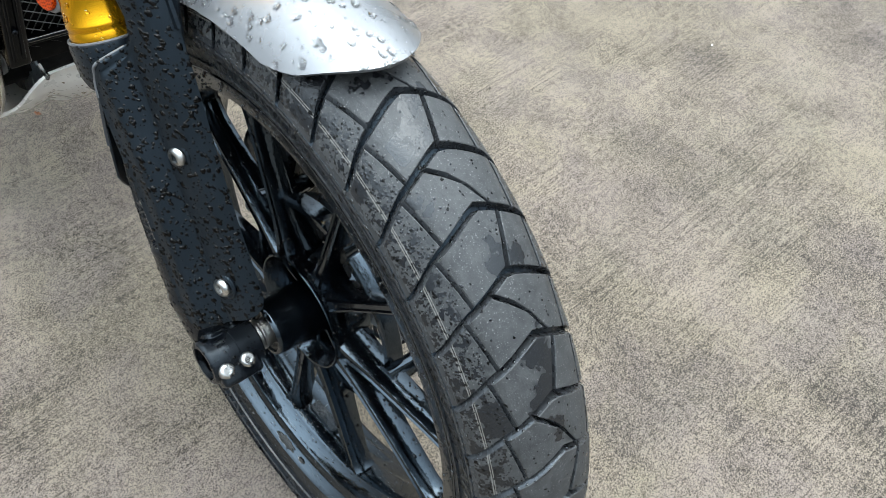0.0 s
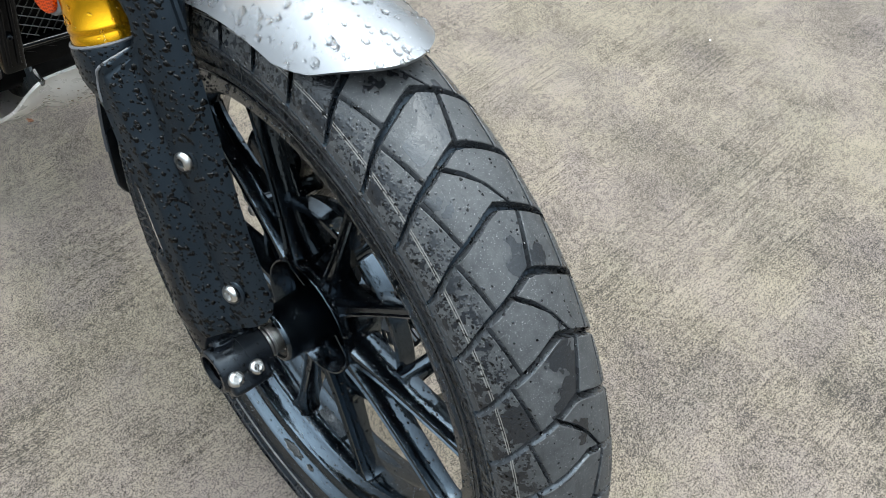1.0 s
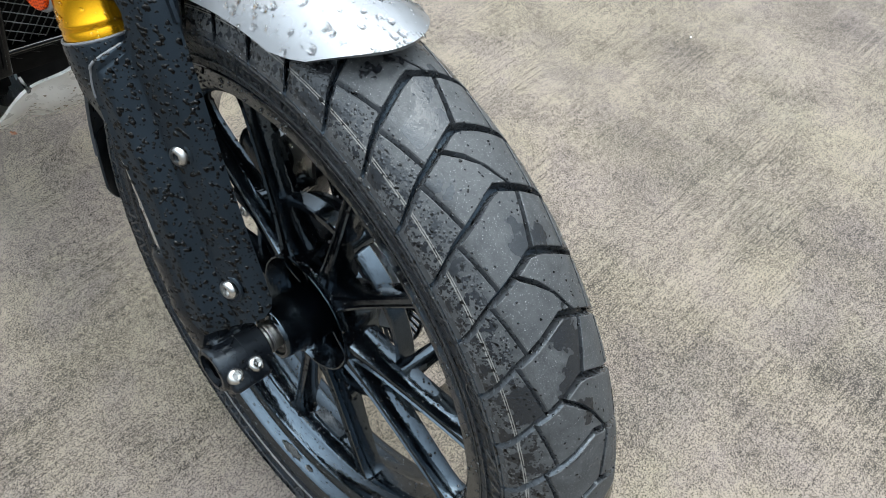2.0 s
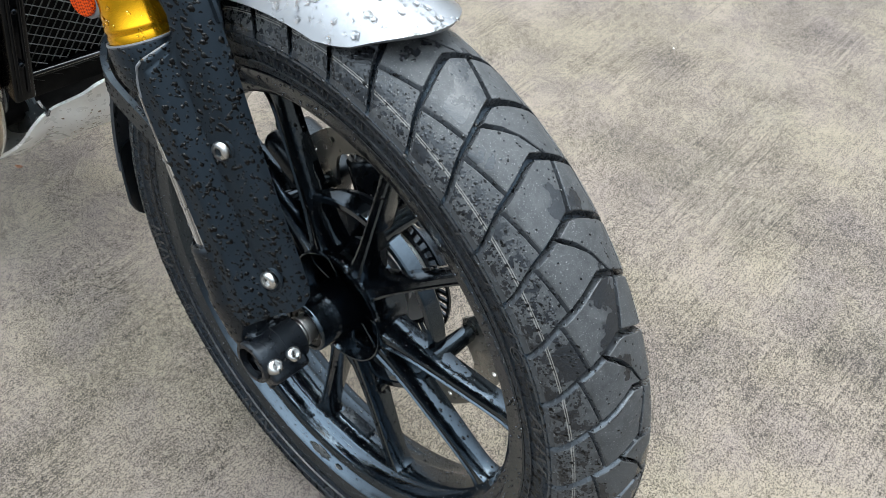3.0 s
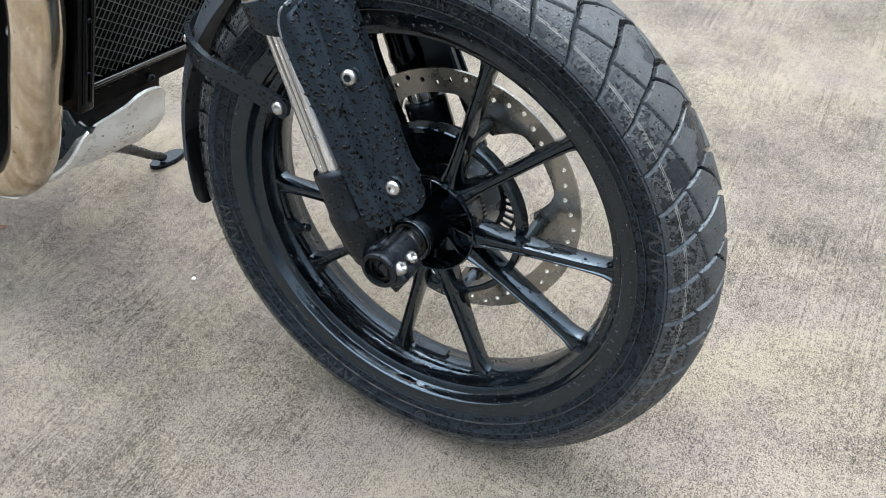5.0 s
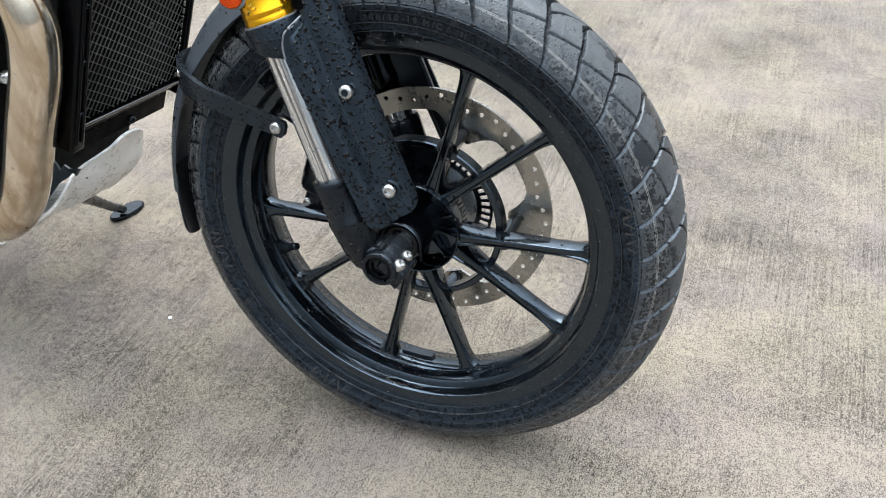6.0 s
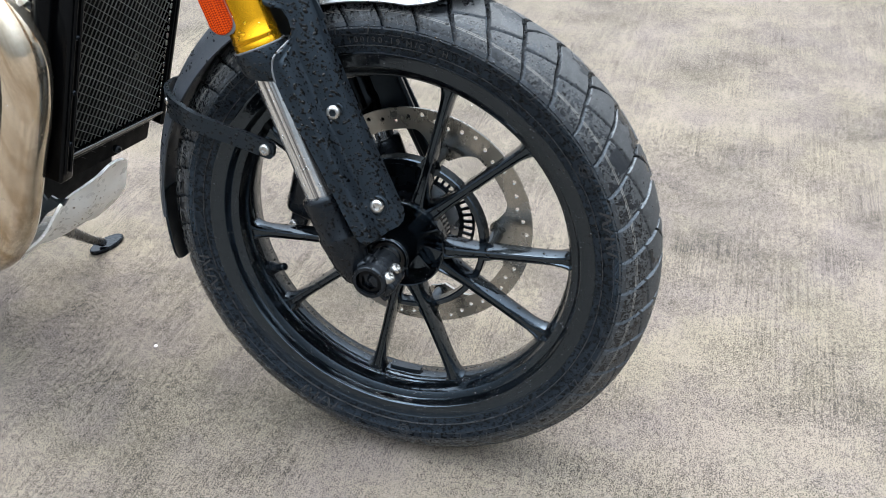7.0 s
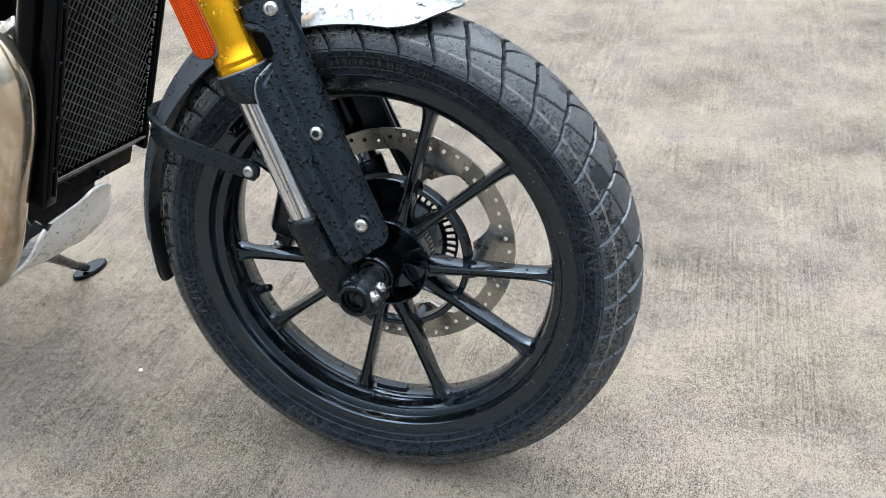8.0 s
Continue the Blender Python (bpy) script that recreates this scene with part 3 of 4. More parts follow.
def spoke_mesh(root_deg, end_deg):
    a, c = polar(0.0590, root_deg, CY), polar(0.2235, end_deg, CY)
    d = (c - a).normalized()
    side = d.cross(Y_AXIS).normalized()
    bm, rings = bmesh.new(), []
    for t, w, dep in ((0, 0.0130, 0.0190), (0.06, 0.0108, 0.0180), (0.14, 0.0086, 0.0165), (0.26, 0.0075, 0.0150), (0.5, 0.0070, 0.0135), (0.74, 0.0070, 0.0125),
                      (0.87, 0.0078, 0.0122), (0.93, 0.0095, 0.0124), (0.97, 0.0125, 0.0130), (1.0, 0.0175, 0.0140)):
        p, r = a.lerp(c, t), []
        # a ribbed I-like section: chamfered edges and a shallow channel on either face
        for x, y in ((1, -0.45), (0.72, -0.94), (0.45, -1), (0.30, -0.86), (-0.30, -0.86), (-0.45, -1), (-0.72, -0.94), (-1, -0.45),
                     (-1, 0.5), (-0.7, 0.95), (-0.4, 1), (0.4, 1), (0.7, 0.95), (1, 0.5)):
            r.append(bm.verts.new(p + side * w * x + Y_AXIS * dep * y))
        rings.append(r)
    skin(bm, rings)
    bm.faces.new(rings[0])
    bm.faces.new(rings[-1])
    return bm


spokes = []
for k in range(5):
    for s in (-1, 1):
        mid = 57.1 + 72 * k
        spokes.append(part("spoke", spoke_mesh(mid + 10.0 * s, mid + 15.5 * s), WHEEL, wheel, "", 40))

# hub: a bowl with ribs on the near side, and the far-side carrier
prof = [(-0.0160, 0.0600), (-0.0165, 0.0612), (-0.014, 0.0620), (0.006, 0.0600), (0.028, 0.0570), (0.034, 0.050), (0.040, 0.045), (0.046, 0.040), (0.046, 0.018),
        (0.018, 0.018), (0.018, 0.030), (0.014, 0.052), (-0.010, 0.0578)]
hub = part("hub", lathe(prof, 96), WHEEL, wheel, "black hub bowl with radial ribs", 40)
for k in range(10):
    m = Matrix.Rotation(radians(36 * k + 14), 4, "Y")
    part("hub_rib", block((0.034, 0.014, 0.0032), m @ Matrix.Translation((0.041, 0.009, 0)), 0.0012, 2), WHEEL, wheel)
prof = [(0.030, 0.029), (-0.020, 0.0285), (-0.050, 0.0265), (-0.0530, 0.0262), (-0.0545, 0.0250), (-0.0545, 0.0225), (-0.0505, 0.0220), (-0.0505, 0.010), (0.030, 0.010)]
part("hub_sleeve", lathe(prof, 64), WHEEL, wheel, "black bearing sleeve of the hub")
prof = [(-0.0500, 0.0218), (-0.0520, 0.0218), (-0.0524, 0.0205), (-0.0518, 0.0190), (-0.0524, 0.0172), (-0.0500, 0.0160)]
part("dust_seal", lathe(prof, 48), RUBBER_HOSE, wheel, "black rubber dust seal round the axle")
prof = [(-0.0505, 0.0140), (-0.0585, 0.0140), (-0.0595, 0.0155), (-0.0615, 0.0155), (-0.0625, 0.0138), (-0.0690, 0.0138), (-0.0690, 0.008), (-0.0505, 0.008)]
part("axle_spacer", lathe(prof, 48), BOLT, bike, "dull steel spacer on the axle")
prof = [(0.0100, 0.1015), (0.0085, 0.1030), (0.0085, 0.1085), (0.0100, 0.1100), (0.0240, 0.1110), (0.0255, 0.1095), (0.0255, 0.1030), (0.0240, 0.1015)]
part("carrier_ring", lathe(prof, 96), WHEEL, wheel, "black ring behind the spokes that carries the brake disc", 30)
for k in range(5):
    m = frame_to(polar(0.1120, -2 + 72 * k, 0.004), (0, 1, 0))
    prof = [(0.0, 0.0001), (0.0, 0.0135), (0.010, 0.0110), (0.042, 0.0092), (0.0510, 0.0092), (0.0530, 0.0080), (0.0530, 0.0001)]
    part("disc_boss", lathe(prof, 20, loop=False, m=m), WHEEL, wheel, "round boss that holds the disc")
# valve
base = polar(0.2205, 201.5, CY - 0.003)
d = (polar(1, 201.5, 0) * -0.55 + Vector((0, -0.45, 0)) + Vector((0.35, 0, 0.25))).normalized()
bm = lathe([(0.0, 0.0001), (0.0, 0.0085), (0.004, 0.008), (0.009, 0.0062), (0.016, 0.0052), (0.018, 0.0038), (0.024, 0.0038), (0.0245, 0.0044), (0.033, 0.0042), (0.034, 0.003), (0.034, 0.0001)], 18, loop=False, m=frame_to(base, d))
bmesh.ops.scale(bm, vec=(1.25, 1.25, 1.25), space=Matrix.Translation(-base), verts=bm.verts)
valve = part("valve_stem", bm, CAST, wheel, "black rubber valve stem")
part("valve_ferrule", lathe([(0.0165, 0.0001), (0.0165, 0.0056), (0.0190, 0.0056), (0.0190, 0.0001)], 18, loop=False, m=frame_to(base, d)), ALLOY, wheel, "bare metal valve ferrule")

# ---- brake disc, tone ring ----
def disc_loop(n_, rfun):
    return [(rfun(360 * k / n_) * math.cos(2 * math.pi * k / n_), rfun(360 * k / n_) * math.sin(2 * math.pi * k / n_)) for k in range(n_)]


def pierced(outer, holes, y0, y1):
    """A flat plate with holes, between two y planes."""
    bm = bmesh.new()
    edges = []
    for loop_ in [outer] + holes:
        vs = [bm.verts.new((x, y0, z)) for x, z in loop_]
        edges += [bm.edges.new((vs[k], vs[(k + 1) % len(vs)])) for k in range(len(vs))]
    bmesh.ops.triangle_fill(bm, use_beauty=True, use_dissolve=False, edges=edges)
    faces = bm.faces[:]
    out = bmesh.ops.extrude_face_region(bm, geom=faces)
    bmesh.ops.translate(bm, vec=(0, y1 - y0, 0), verts=[g for g in out["geom"] if isinstance(g, bmesh.types.BMVert)])
    return bm


def inner_r(deg):
    best = min(abs((deg - (-2 + 72 * k) + 180) % 360 - 180) for k in range(5))
    t = max(0.0, 1 - best / 21.0)
    return 0.1315 - 0.0290 * min(1.0, 1.25 * t * t * (3 - 2 * t))


holes = [disc_loop(180, inner_r)]
for k in range(50):
    r, t = (0.1520, 0.1480, 0.1430, 0.1470)[k % 4], 2 * math.pi * k / 50
    holes.append([(r * math.cos(t) + 0.0030 * math.cos(q * math.pi / 5), r * math.sin(t) + 0.0030 * math.sin(q * math.pi / 5)) for q in range(10)])
disc = part("brake_disc", pierced(disc_loop(180, lambda d: 0.1600), holes, 0.0570, 0.0612), DISC, bike, "drilled round steel brake disc", 40)
for k in range(5):
    part("disc_bolt", bolt_mesh(polar(0.1125, -2 + 72 * k, 0.0615), (0, 1, 0), 0.007), BOLT, disc)
slots = [disc_loop(96, lambda d: 0.0560)]
for k in range(46):
    t0 = 2 * math.pi * k / 46
    slots.append([(r * math.cos(t0 + q), r * math.sin(t0 + q)) for r, q in ((0.0640, -0.040), (0.0760, -0.040), (0.0760, 0.040), (0.0640, 0.040))])
part("tone_ring", pierced(disc_loop(96, lambda d: 0.0795), slots, 0.0630, 0.0655), CAST, bike, "slotted black speed-sensor ring", 40)
part("sensor_bracket", sheet([[polar(r, d, 0.0425) for r in np.linspace(0.050, 0.1005, 5)] for d in np.linspace(72, 165, 17)], 0.004, 0.001), CAST, bike, "black bracket in front of the sensor ring")
prof = [(0.034, 0.036), (0.036, 0.037), (0.056, 0.035), (0.0575, 0.046), (0.0590, 0.058), (0.0625, 0.058), (0.0640, 0.046), (0.0640, 0.012), (0.034, 0.012)]
part("hub_carrier", lathe(prof, 64), ALLOY, bike, "bare alloy carrier on the far side of the hub")
prof = [(0.064, 0.0345), (0.0665, 0.0360), (0.0800, 0.0360), (0.0815, 0.0225), (0.0900, 0.0215), (0.0900, 0.010), (0.064, 0.010)]
part("far_spacer", lathe(prof, 40), ALLOY, bike, "alloy axle spacer")

# ---- fork: s runs up along each leg from the axle, p forward across it ----
UP, FWD = Vector((-0.4217, 0, 0.9067)), Vector((0.9067, 0, 0.4217))
LEG, LEG_FWD, LEG_FOOT = Vector((-0.3434, 0, 0.9392)), Vector((0.9392, 0, 0.3434)), Vector((-0.0234, 0, -0.0109))
FORK_Y = -0.0930


def on_fork(s, p, y):
    return UP * s + FWD * p + Vector((0, y, 0))


def fork_lathe(profile, yc, seg=48, loop=False):
    """Profile of (s, radius) turned about a fork leg."""
    return lathe(profile, seg, loop=loop, m=frame_to(LEG_FOOT + Vector((0, yc, 0)), LEG))


def fork_leg(sgn):
    yc = abs(FORK_Y) * sgn
    tube = part("stanchion", fork_lathe([(0.10, 0.0001), (0.10, 0.0205), (0.34, 0.0205), (0.34, 0.0001)], yc), CHROME, bike, "polished chrome fork stanchion with water beads")
    prof = [(0.296, 0.0001), (0.296, 0.0266), (0.2980, 0.0272), (0.306, 0.0272), (0.3070, 0.0266), (0.3090, 0.0266), (0.3100, 0.0273), (0.3130, 0.0273), (0.3142, 0.0264), (0.330, 0.0260), (0.62, 0.0262), (0.62, 0.0001)]
    outer = part("fork_tube", fork_lathe(prof, yc, 64), GOLD, bike, "gold anodised upper fork tube with ringed lower lip")
    prof = [(-0.004, 0.0001), (-0.004, 0.010), (0.004, 0.0170), (0.020, 0.0220), (0.052, 0.0262), (0.060, 0.0272), (0.064, 0.0272), (0.067, 0.0258), (0.095, 0.0262), (0.112, 0.0265), (0.1155, 0.0258), (0.1175, 0.0235), (0.1175, 0.0001)]
    lower = part("fork_lower", fork_lathe(prof, yc, 48), CAST, bike, "black cast fork bottom with raised collar")
    return tube, outer, lower


right_tube, right_gold, right_lower = fork_leg(-1)
left_tube, left_gold, left_lower = fork_leg(1)


def axle_clamp(sgn):
    prof = [(0.067, 0.0001), (0.067, 0.0205), (0.069, 0.0222), (0.0895, 0.0222), (0.0900, 0.0217), (0.0905, 0.0222), (0.1150, 0.0222), (0.1178, 0.0215), (0.1190, 0.0203), (0.1190, 0.0165), (0.0930, 0.0158), (0.0930, 0.0001)]
    bm = lathe([(y * sgn, r) for y, r in prof], 48, loop=False)
    up, along = Vector((0.66, 0, 0.751)), Vector((0.751, 0, -0.66))
    mid = along * 0.0120 + up * 0.0066 + Vector((0, sgn * 0.0945, 0))
    lug = Matrix(((along.x, 0, up.x, mid.x), (0, 1, 0, mid.y), (along.z, 0, up.z, mid.z), (0, 0, 0, 1)))
    block((0.034, 0.041, 0.0225), lug, 0.005, 3, bm)
    slit = lug @ Matrix.Translation((0.012, 0, -0.0125))
    block((0.014, 0.037, 0.006), slit, 0.001, 1, bm)
    web = Matrix.Translation((-0.012, sgn * 0.0930, 0.002)) @ Matrix.Rotation(radians(-20), 4, "Y")
    block((0.030, 0.036, 0.040), web, 0.009, 3, bm)
    return part("axle_clamp", bm, CAST, right_lower if sgn < 0 else left_lower, "black cast axle clamp with split lug")


clamp = axle_clamp(-1)
axle_clamp(1)
# hollow axle end with hexagon
m = Matrix.Translation((0, -0.1150, 0)) @ Matrix.Rotation(math.pi, 4, "Z")
bm = bmesh.new()
ro = [bm.verts.new(m @ Vector((0.0158 * math.cos(k * math.pi / 12), 0.0, 0.0158 * math.sin(k * math.pi / 12)))) for k in range(24)]
ri = [bm.verts.new(m @ Vector((0.0100 / max(abs(math.cos((k * 15 + 30) % 60 * math.pi / 180 - math.pi / 6)), 0.5) * math.cos(k * math.pi / 12), 0.0005, 0.0100 / max(abs(math.cos((k * 15 + 30) % 60 * math.pi / 180 - math.pi / 6)), 0.5) * math.sin(k * math.pi / 12)))) for k in range(24)]
rd = [bm.verts.new(q.co + Vector((0, 0.016, 0))) for q in ri]
rb = [bm.verts.new(q.co + Vector((0, 0.010, 0))) for q in ro]
skin(bm, [rb, ro, ri, rd])
bm.faces.new(rd)
part("axle_end", bm, FRAME, bike, "black axle end with a hexagon recess", 30)
for y in (-0.1085, -0.0870):
    part("pinch_bolt", bolt_mesh((0.0226, y, 0.0058), (0.66, 0, 0.751), 0.0075, 0.0050), BOLT, bike, "silver socket-head pinch bolt")

# fork guard: a slanting plastic panel with a stepped face, from the axle up to the mudguard mount
def guard_grid():
    rows = []
    stations = [(0.046, 0.030, 0.050), (0.0480, 0.021, 0.0545), (0.054, 0.0160, 0.0568), (0.062, 0.0140, 0.0576), (0.085, 0.0140, 0.0585), (0.13, 0.0134, 0.0600), (0.18, 0.0126, 0.0620), (0.225, 0.0118, 0.0640), (0.258, 0.0135, 0.0655),
                (0.268, 0.0155, 0.0660), (0.276, 0.0190, 0.0667), (0.284, 0.0260, 0.0673), (0.291, 0.0360, 0.0682), (0.299, 0.0435, 0.0695), (0.312, 0.0460, 0.0720), (0.324, 0.0440, 0.0770), (0.333, 0.0330, 0.0810), (0.345, 0.0160, 0.0870), (0.358, 0.020, 0.090)]
    for s, a, c in stations:
        left = float(np.interp(s, [0.10, 0.190, 0.250, 0.284, 0.298, 0.312], [-0.1215, -0.1190, -0.1205, -0.1215, -0.110, -0.094]))
        w0, w1 = 0.0134 - 0.0014 * min(1, s / 0.25), 0.058 + 0.036 * (s - 0.05)
        row = []
        for q in np.linspace(0, 1, 37):
            p = a + (c - a) * q
            g = (p - w0) / (w1 - w0)
            y = float(np.interp(g, [-0.2, 0, 0.10, 0.27, 0.31, 0.35, 0.40, 0.455, 0.56, 0.70, 0.86, 0.95, 1.0, 1.5],
                                [left - 0.001, left, left + 0.0030, left + 0.0058, left + 0.0072, left + 0.0108, -0.0985, -0.0926, -0.0905, -0.0868, -0.0810, -0.0730, -0.0620, -0.040]))
            row.append(on_fork(s, p, max(y, left)))
        rows.append(row)
    return rows


guard = part("fork_guard", sheet(guard_grid(), 0.0038, 0.0010), PLASTIC, bike, "matt black plastic fork guard beaded with rain", 40)
part("fork_guard", sheet([[Vector((p.x, -p.y, p.z)) for p in r] for r in guard_grid()], 0.0038, 0.0010), PLASTIC, bike, "matt black plastic fork guard beaded with rain", 40)
gn = (FWD * 0.24 + Vector((0, -0.91, 0))).normalized()
for s, p, y in ((0.200, 0.0434, -0.0872), (0.0800, 0.0411, -0.0892)):
    m = frame_to(on_fork(s, p, y), gn)
    part("guard_bolt", bolt_mesh(on_fork(s, p, y) + gn * 0.0008, gn, 0.0088, 0.0055), BOLT, guard, "silver socket-head bolt")
    prof = [(-0.001, 0.0095), (0.0006, 0.0098), (0.0016, 0.0112), (0.0006, 0.0128), (-0.001, 0.0132)]
    part("bolt_recess", lathe(prof, 32, m=m), PLASTIC, guard)
# added pale strip: the highlight along the guard's edge, put into colour
lip = [r[0] + Vector((0, -0.0012, 0)) + FWD * 0.0008 for r in guard_grid() if 0.25 < (r[0] - Vector((0, r[0].y, 0))).dot(UP) < 0.298]
part("guard_edge_highlight", sweep(smooth_path(lip, 4), 0.0012, 10), LIP, guard, "thin pale strip standing for the highlight on the guard edge")
part("guard_bolt", bolt_mesh(on_fork(0.343, 0.060, -0.0775) + gn * 0.0045, gn, 0.0085, 0.005), BOLT, guard, "silver socket-head bolt")

part("mudguard_bracket", sheet([[on_fork(s, p, -0.0640) for p in np.linspace(-0.010, 0.074, 6)] for s in np.linspace(0.296, 0.368, 5)], 0.003, 0.001), PLASTIC, bike, "black bracket between guard and mudguard")

# collar of the guard round the fork
prof = [(0.2565, 0.0225), (0.2550, 0.0280), (0.2600, 0.0296), (0.2960, 0.0300), (0.2995, 0.0292), (0.2995, 0.0225)]
bm = fork_lathe(prof, FORK_Y, 64, loop=True)
for q in bm.verts:
    rel = q.co - LEG_FOOT
    if rel.dot(LEG) < 0.27:
        q.co += LEG * (0.012 - 0.40 * rel.dot(LEG_FWD))
collar = part("guard_collar", bm, PLASTIC, bike, "black plastic collar clipped round the fork")
prof = [(0.2975, 0.0285), (0.3000, 0.0300), (0.3012, 0.0296), (0.3012, 0.0280)]
part("collar_lip", fork_lathe(prof, FORK_Y, 64, loop=True), LIP, collar, "thin pale lip of the collar")
prof = [(0.2565, 0.0225), (0.2550, 0.0300), (0.2960, 0.0312), (0.2995, 0.0300), (0.2995, 0.0225)]
part("guard_collar", fork_lathe(prof, -FORK_Y, 48, loop=True), PLASTIC, bike, "black plastic collar clipped round the fork")

# amber reflector on the gold tube
face = Matrix.Rotation(radians(14), 4, "Z")
rm = Matrix(((LEG_FWD.x, 0, LEG.x, 0), (0, 1, 0, 0), (LEG_FWD.z, 0, LEG.z, 0), (0, 0, 0, 1))) @ face
at = LEG_FOOT + LEG * 0.3850 + LEG_FWD * -0.0145 + Vector((0, -0.1225, 0))
def capsule(w, length, y0, y1, m):
    """A bar with round ends, bevelled."""
    bm = bmesh.new()
    out = [(w / 2 * math.cos(t), length / 2 - w / 2 + w / 2 * math.sin(t)) for t in np.linspace(0, math.pi, 11)]
    out += [(-x, -z) for x, z in out]
    rings = []
    for y, g in ((y1, 1.0), (y0 + 0.001, 1.0), (y0, 0.93)):
        rings.append([bm.verts.new(m @ Vector((x * g, y, z * (1 - (1 - g) * w / length)))) for x, z in out])
    skin(bm, rings)
    bm.faces.new(rings[0])
    bm.faces.new(rings[-1])
    return bm


part("side_reflector", capsule(0.0265, 0.120, -0.003, 0.003, Matrix.Translation(at) @ rm), REFLECTOR, bike, "orange side reflector with a prism grid")
part("reflector_mount", capsule(0.0320, 0.125, 0.0005, 0.011, Matrix.Translation(at + LEG_FWD * 0.0016) @ rm), LIP, bike, "grey reflector backing")

# ---- mudguard: silver front piece, dark rear piece, stay ----
def fender_grid(t0, t1, half_w, crown, edge, front=None, steps=30, across=33, bend=2.6):
    rows = []
    for i in range(steps + 1):
        row = []
        for j in range(across):
            q = -1 + 2 * j / (across - 1)
            start = t0 + (front(q) if front else 0)
            deg = start + (t1 - start) * i / steps
            low = edge(deg) if callable(edge) else edge
            high = crown(deg) if callable(crown) else crown
            r = high - (high - low) * abs(q) ** bend
            row.append(polar(r, deg, CY + half_w * q))
        rows.append(row)
    return rows


fender = part("front_mudguard", sheet(fender_grid(72.3, 121, 0.0580, 0.3490, 0.3175, lambda q: 8.2 * abs(q) ** 2.2 + 3.2 * max(0.0, (abs(q) - 0.86) / 0.14) ** 2), 0.0028, 0.0008), SILVER, bike, "silver painted front mudguard covered in rain drops", 50)
def rear_crown(d):
    return float(np.interp(d, [119, 140, 155, 165, 191], [0.357, 0.354, 0.350, 0.346, 0.343]))


def rear_edge(d):
    return float(np.interp(d, [119, 140, 155, 191], [0.3220, 0.3230, 0.3255, 0.3265]))


rear = part("rear_mudguard", sheet(fender_grid(178.6, 119, 0.0560, rear_crown, rear_edge, bend=3.6), 0.0032, 0.0008), FENDER_DARK, bike, "dark grey plastic rear half of the mudguard", 50)
part("mud_flap", sheet(fender_grid(192.2, 174, 0.0545, lambda d: rear_crown(d) - 0.0036, lambda d: rear_edge(d) - 0.001, lambda q: -5.5 * abs(q) ** 5, 14, bend=3.6), 0.0028, 0.0008), PLASTIC, rear, "black flap below the mudguard", 50)
stay_path = smooth_path([(-0.1290, -0.0815, 0.1385), (-0.1385, -0.0812, 0.1411), (-0.1729, -0.0790, 0.1494), (-0.2124, -0.0770, 0.1575), (-0.2400, -0.0750, 0.1640), (-0.2630, -0.0675, 0.1690),
                         (-0.2830, -0.0540, 0.1710), (-0.3005, -0.0360, 0.1725), (-0.3115, -0.0150, 0.1740), (-0.3165, 0.0060, 0.1750), (-0.3120, 0.0260, 0.1755)], 6)
rows = []
for k, p in enumerate(stay_path):
    d = (stay_path[min(k + 1, len(stay_path) - 1)] - stay_path[max(k - 1, 0)]).normalized()
    w = (Vector((0, 0, 1)) - d * d.z).normalized()
    hw = float(np.interp(k, [0, 2, 4, 8, 16, 24, 30, 36, 42, 48, 54, 60], [0.0055, 0.0092, 0.0104, 0.0108, 0.0112, 0.0118, 0.0140, 0.0160, 0.0160, 0.0140, 0.0120, 0.0110]))
    rows.append([p + w * hw * q for q in (-1, -0.6, 0, 0.6, 1)])
stay = part("mudguard_stay", sheet(rows, 0.0065, 0.0014), PLASTIC, bike, "flat black mudguard stay with rain drops", 45)
part("stay_bolt", bolt_mesh((-0.1400, -0.0846, 0.1415), (0.05, -1, 0.1), 0.0074, 0.004), BOLT, stay, "silver socket-head bolt")
part("stay_bolt", bolt_mesh((-0.2935, -0.0480, 0.1765), (-0.69, -0.72, 0.05), 0.0056, 0.003), BOLT, stay, "silver socket-head bolt")

# ---- far fork leg: sleeve, caliper, hose ----
part("fork_sleeve", fork_lathe([(0.135, 0.0210), (0.135, 0.0235), (0.140, 0.0245), (0.165, 0.0240), (0.170, 0.0255), (0.178, 0.0255), (0.183, 0.0240), (0.262, 0.0245), (0.262, 0.0210)], -FORK_Y, 40, loop=True), FRAME, bike, "gloss black sleeve round the far stanchion")
part("guard_liner", sheet([[on_fork(s, p, 0.086) for p in np.linspace(-0.022, 0.060, 7)] for s in np.linspace(0.135, 0.31, 9)], 0.003, 0.001), PLASTIC, bike, "black inner panel of the far fork guard")
for k in range(5):
    m = Matrix.Translation(on_fork(0.074 + 0.006 * (k % 2), -0.026 + 0.0075 * k, -FORK_Y - 0.0268)) @ Matrix.Rotation(radians(25), 4, "Y")
    part("print_bar", block((0.0022, 0.0006, 0.012), m, 0.0002, 1), PRINT, left_lower)
tilt = Matrix.Rotation(radians(17), 4, "Y")
bm = block((0.058, 0.066, 0.118), Matrix.Translation((-0.146, 0.060, 0.046)) @ tilt, 0.014, 3)
block((0.030, 0.040, 0.070), Matrix.Translation((-0.112, 0.082, 0.040)) @ tilt, 0.010, 3, bm)
block((0.026, 0.026, 0.030), Matrix.Translation((-0.176, 0.056, -0.020)) @ tilt, 0.007, 3, bm)
caliper = part("brake_caliper", bm, CAST, bike, "black brake caliper behind the far fork leg")
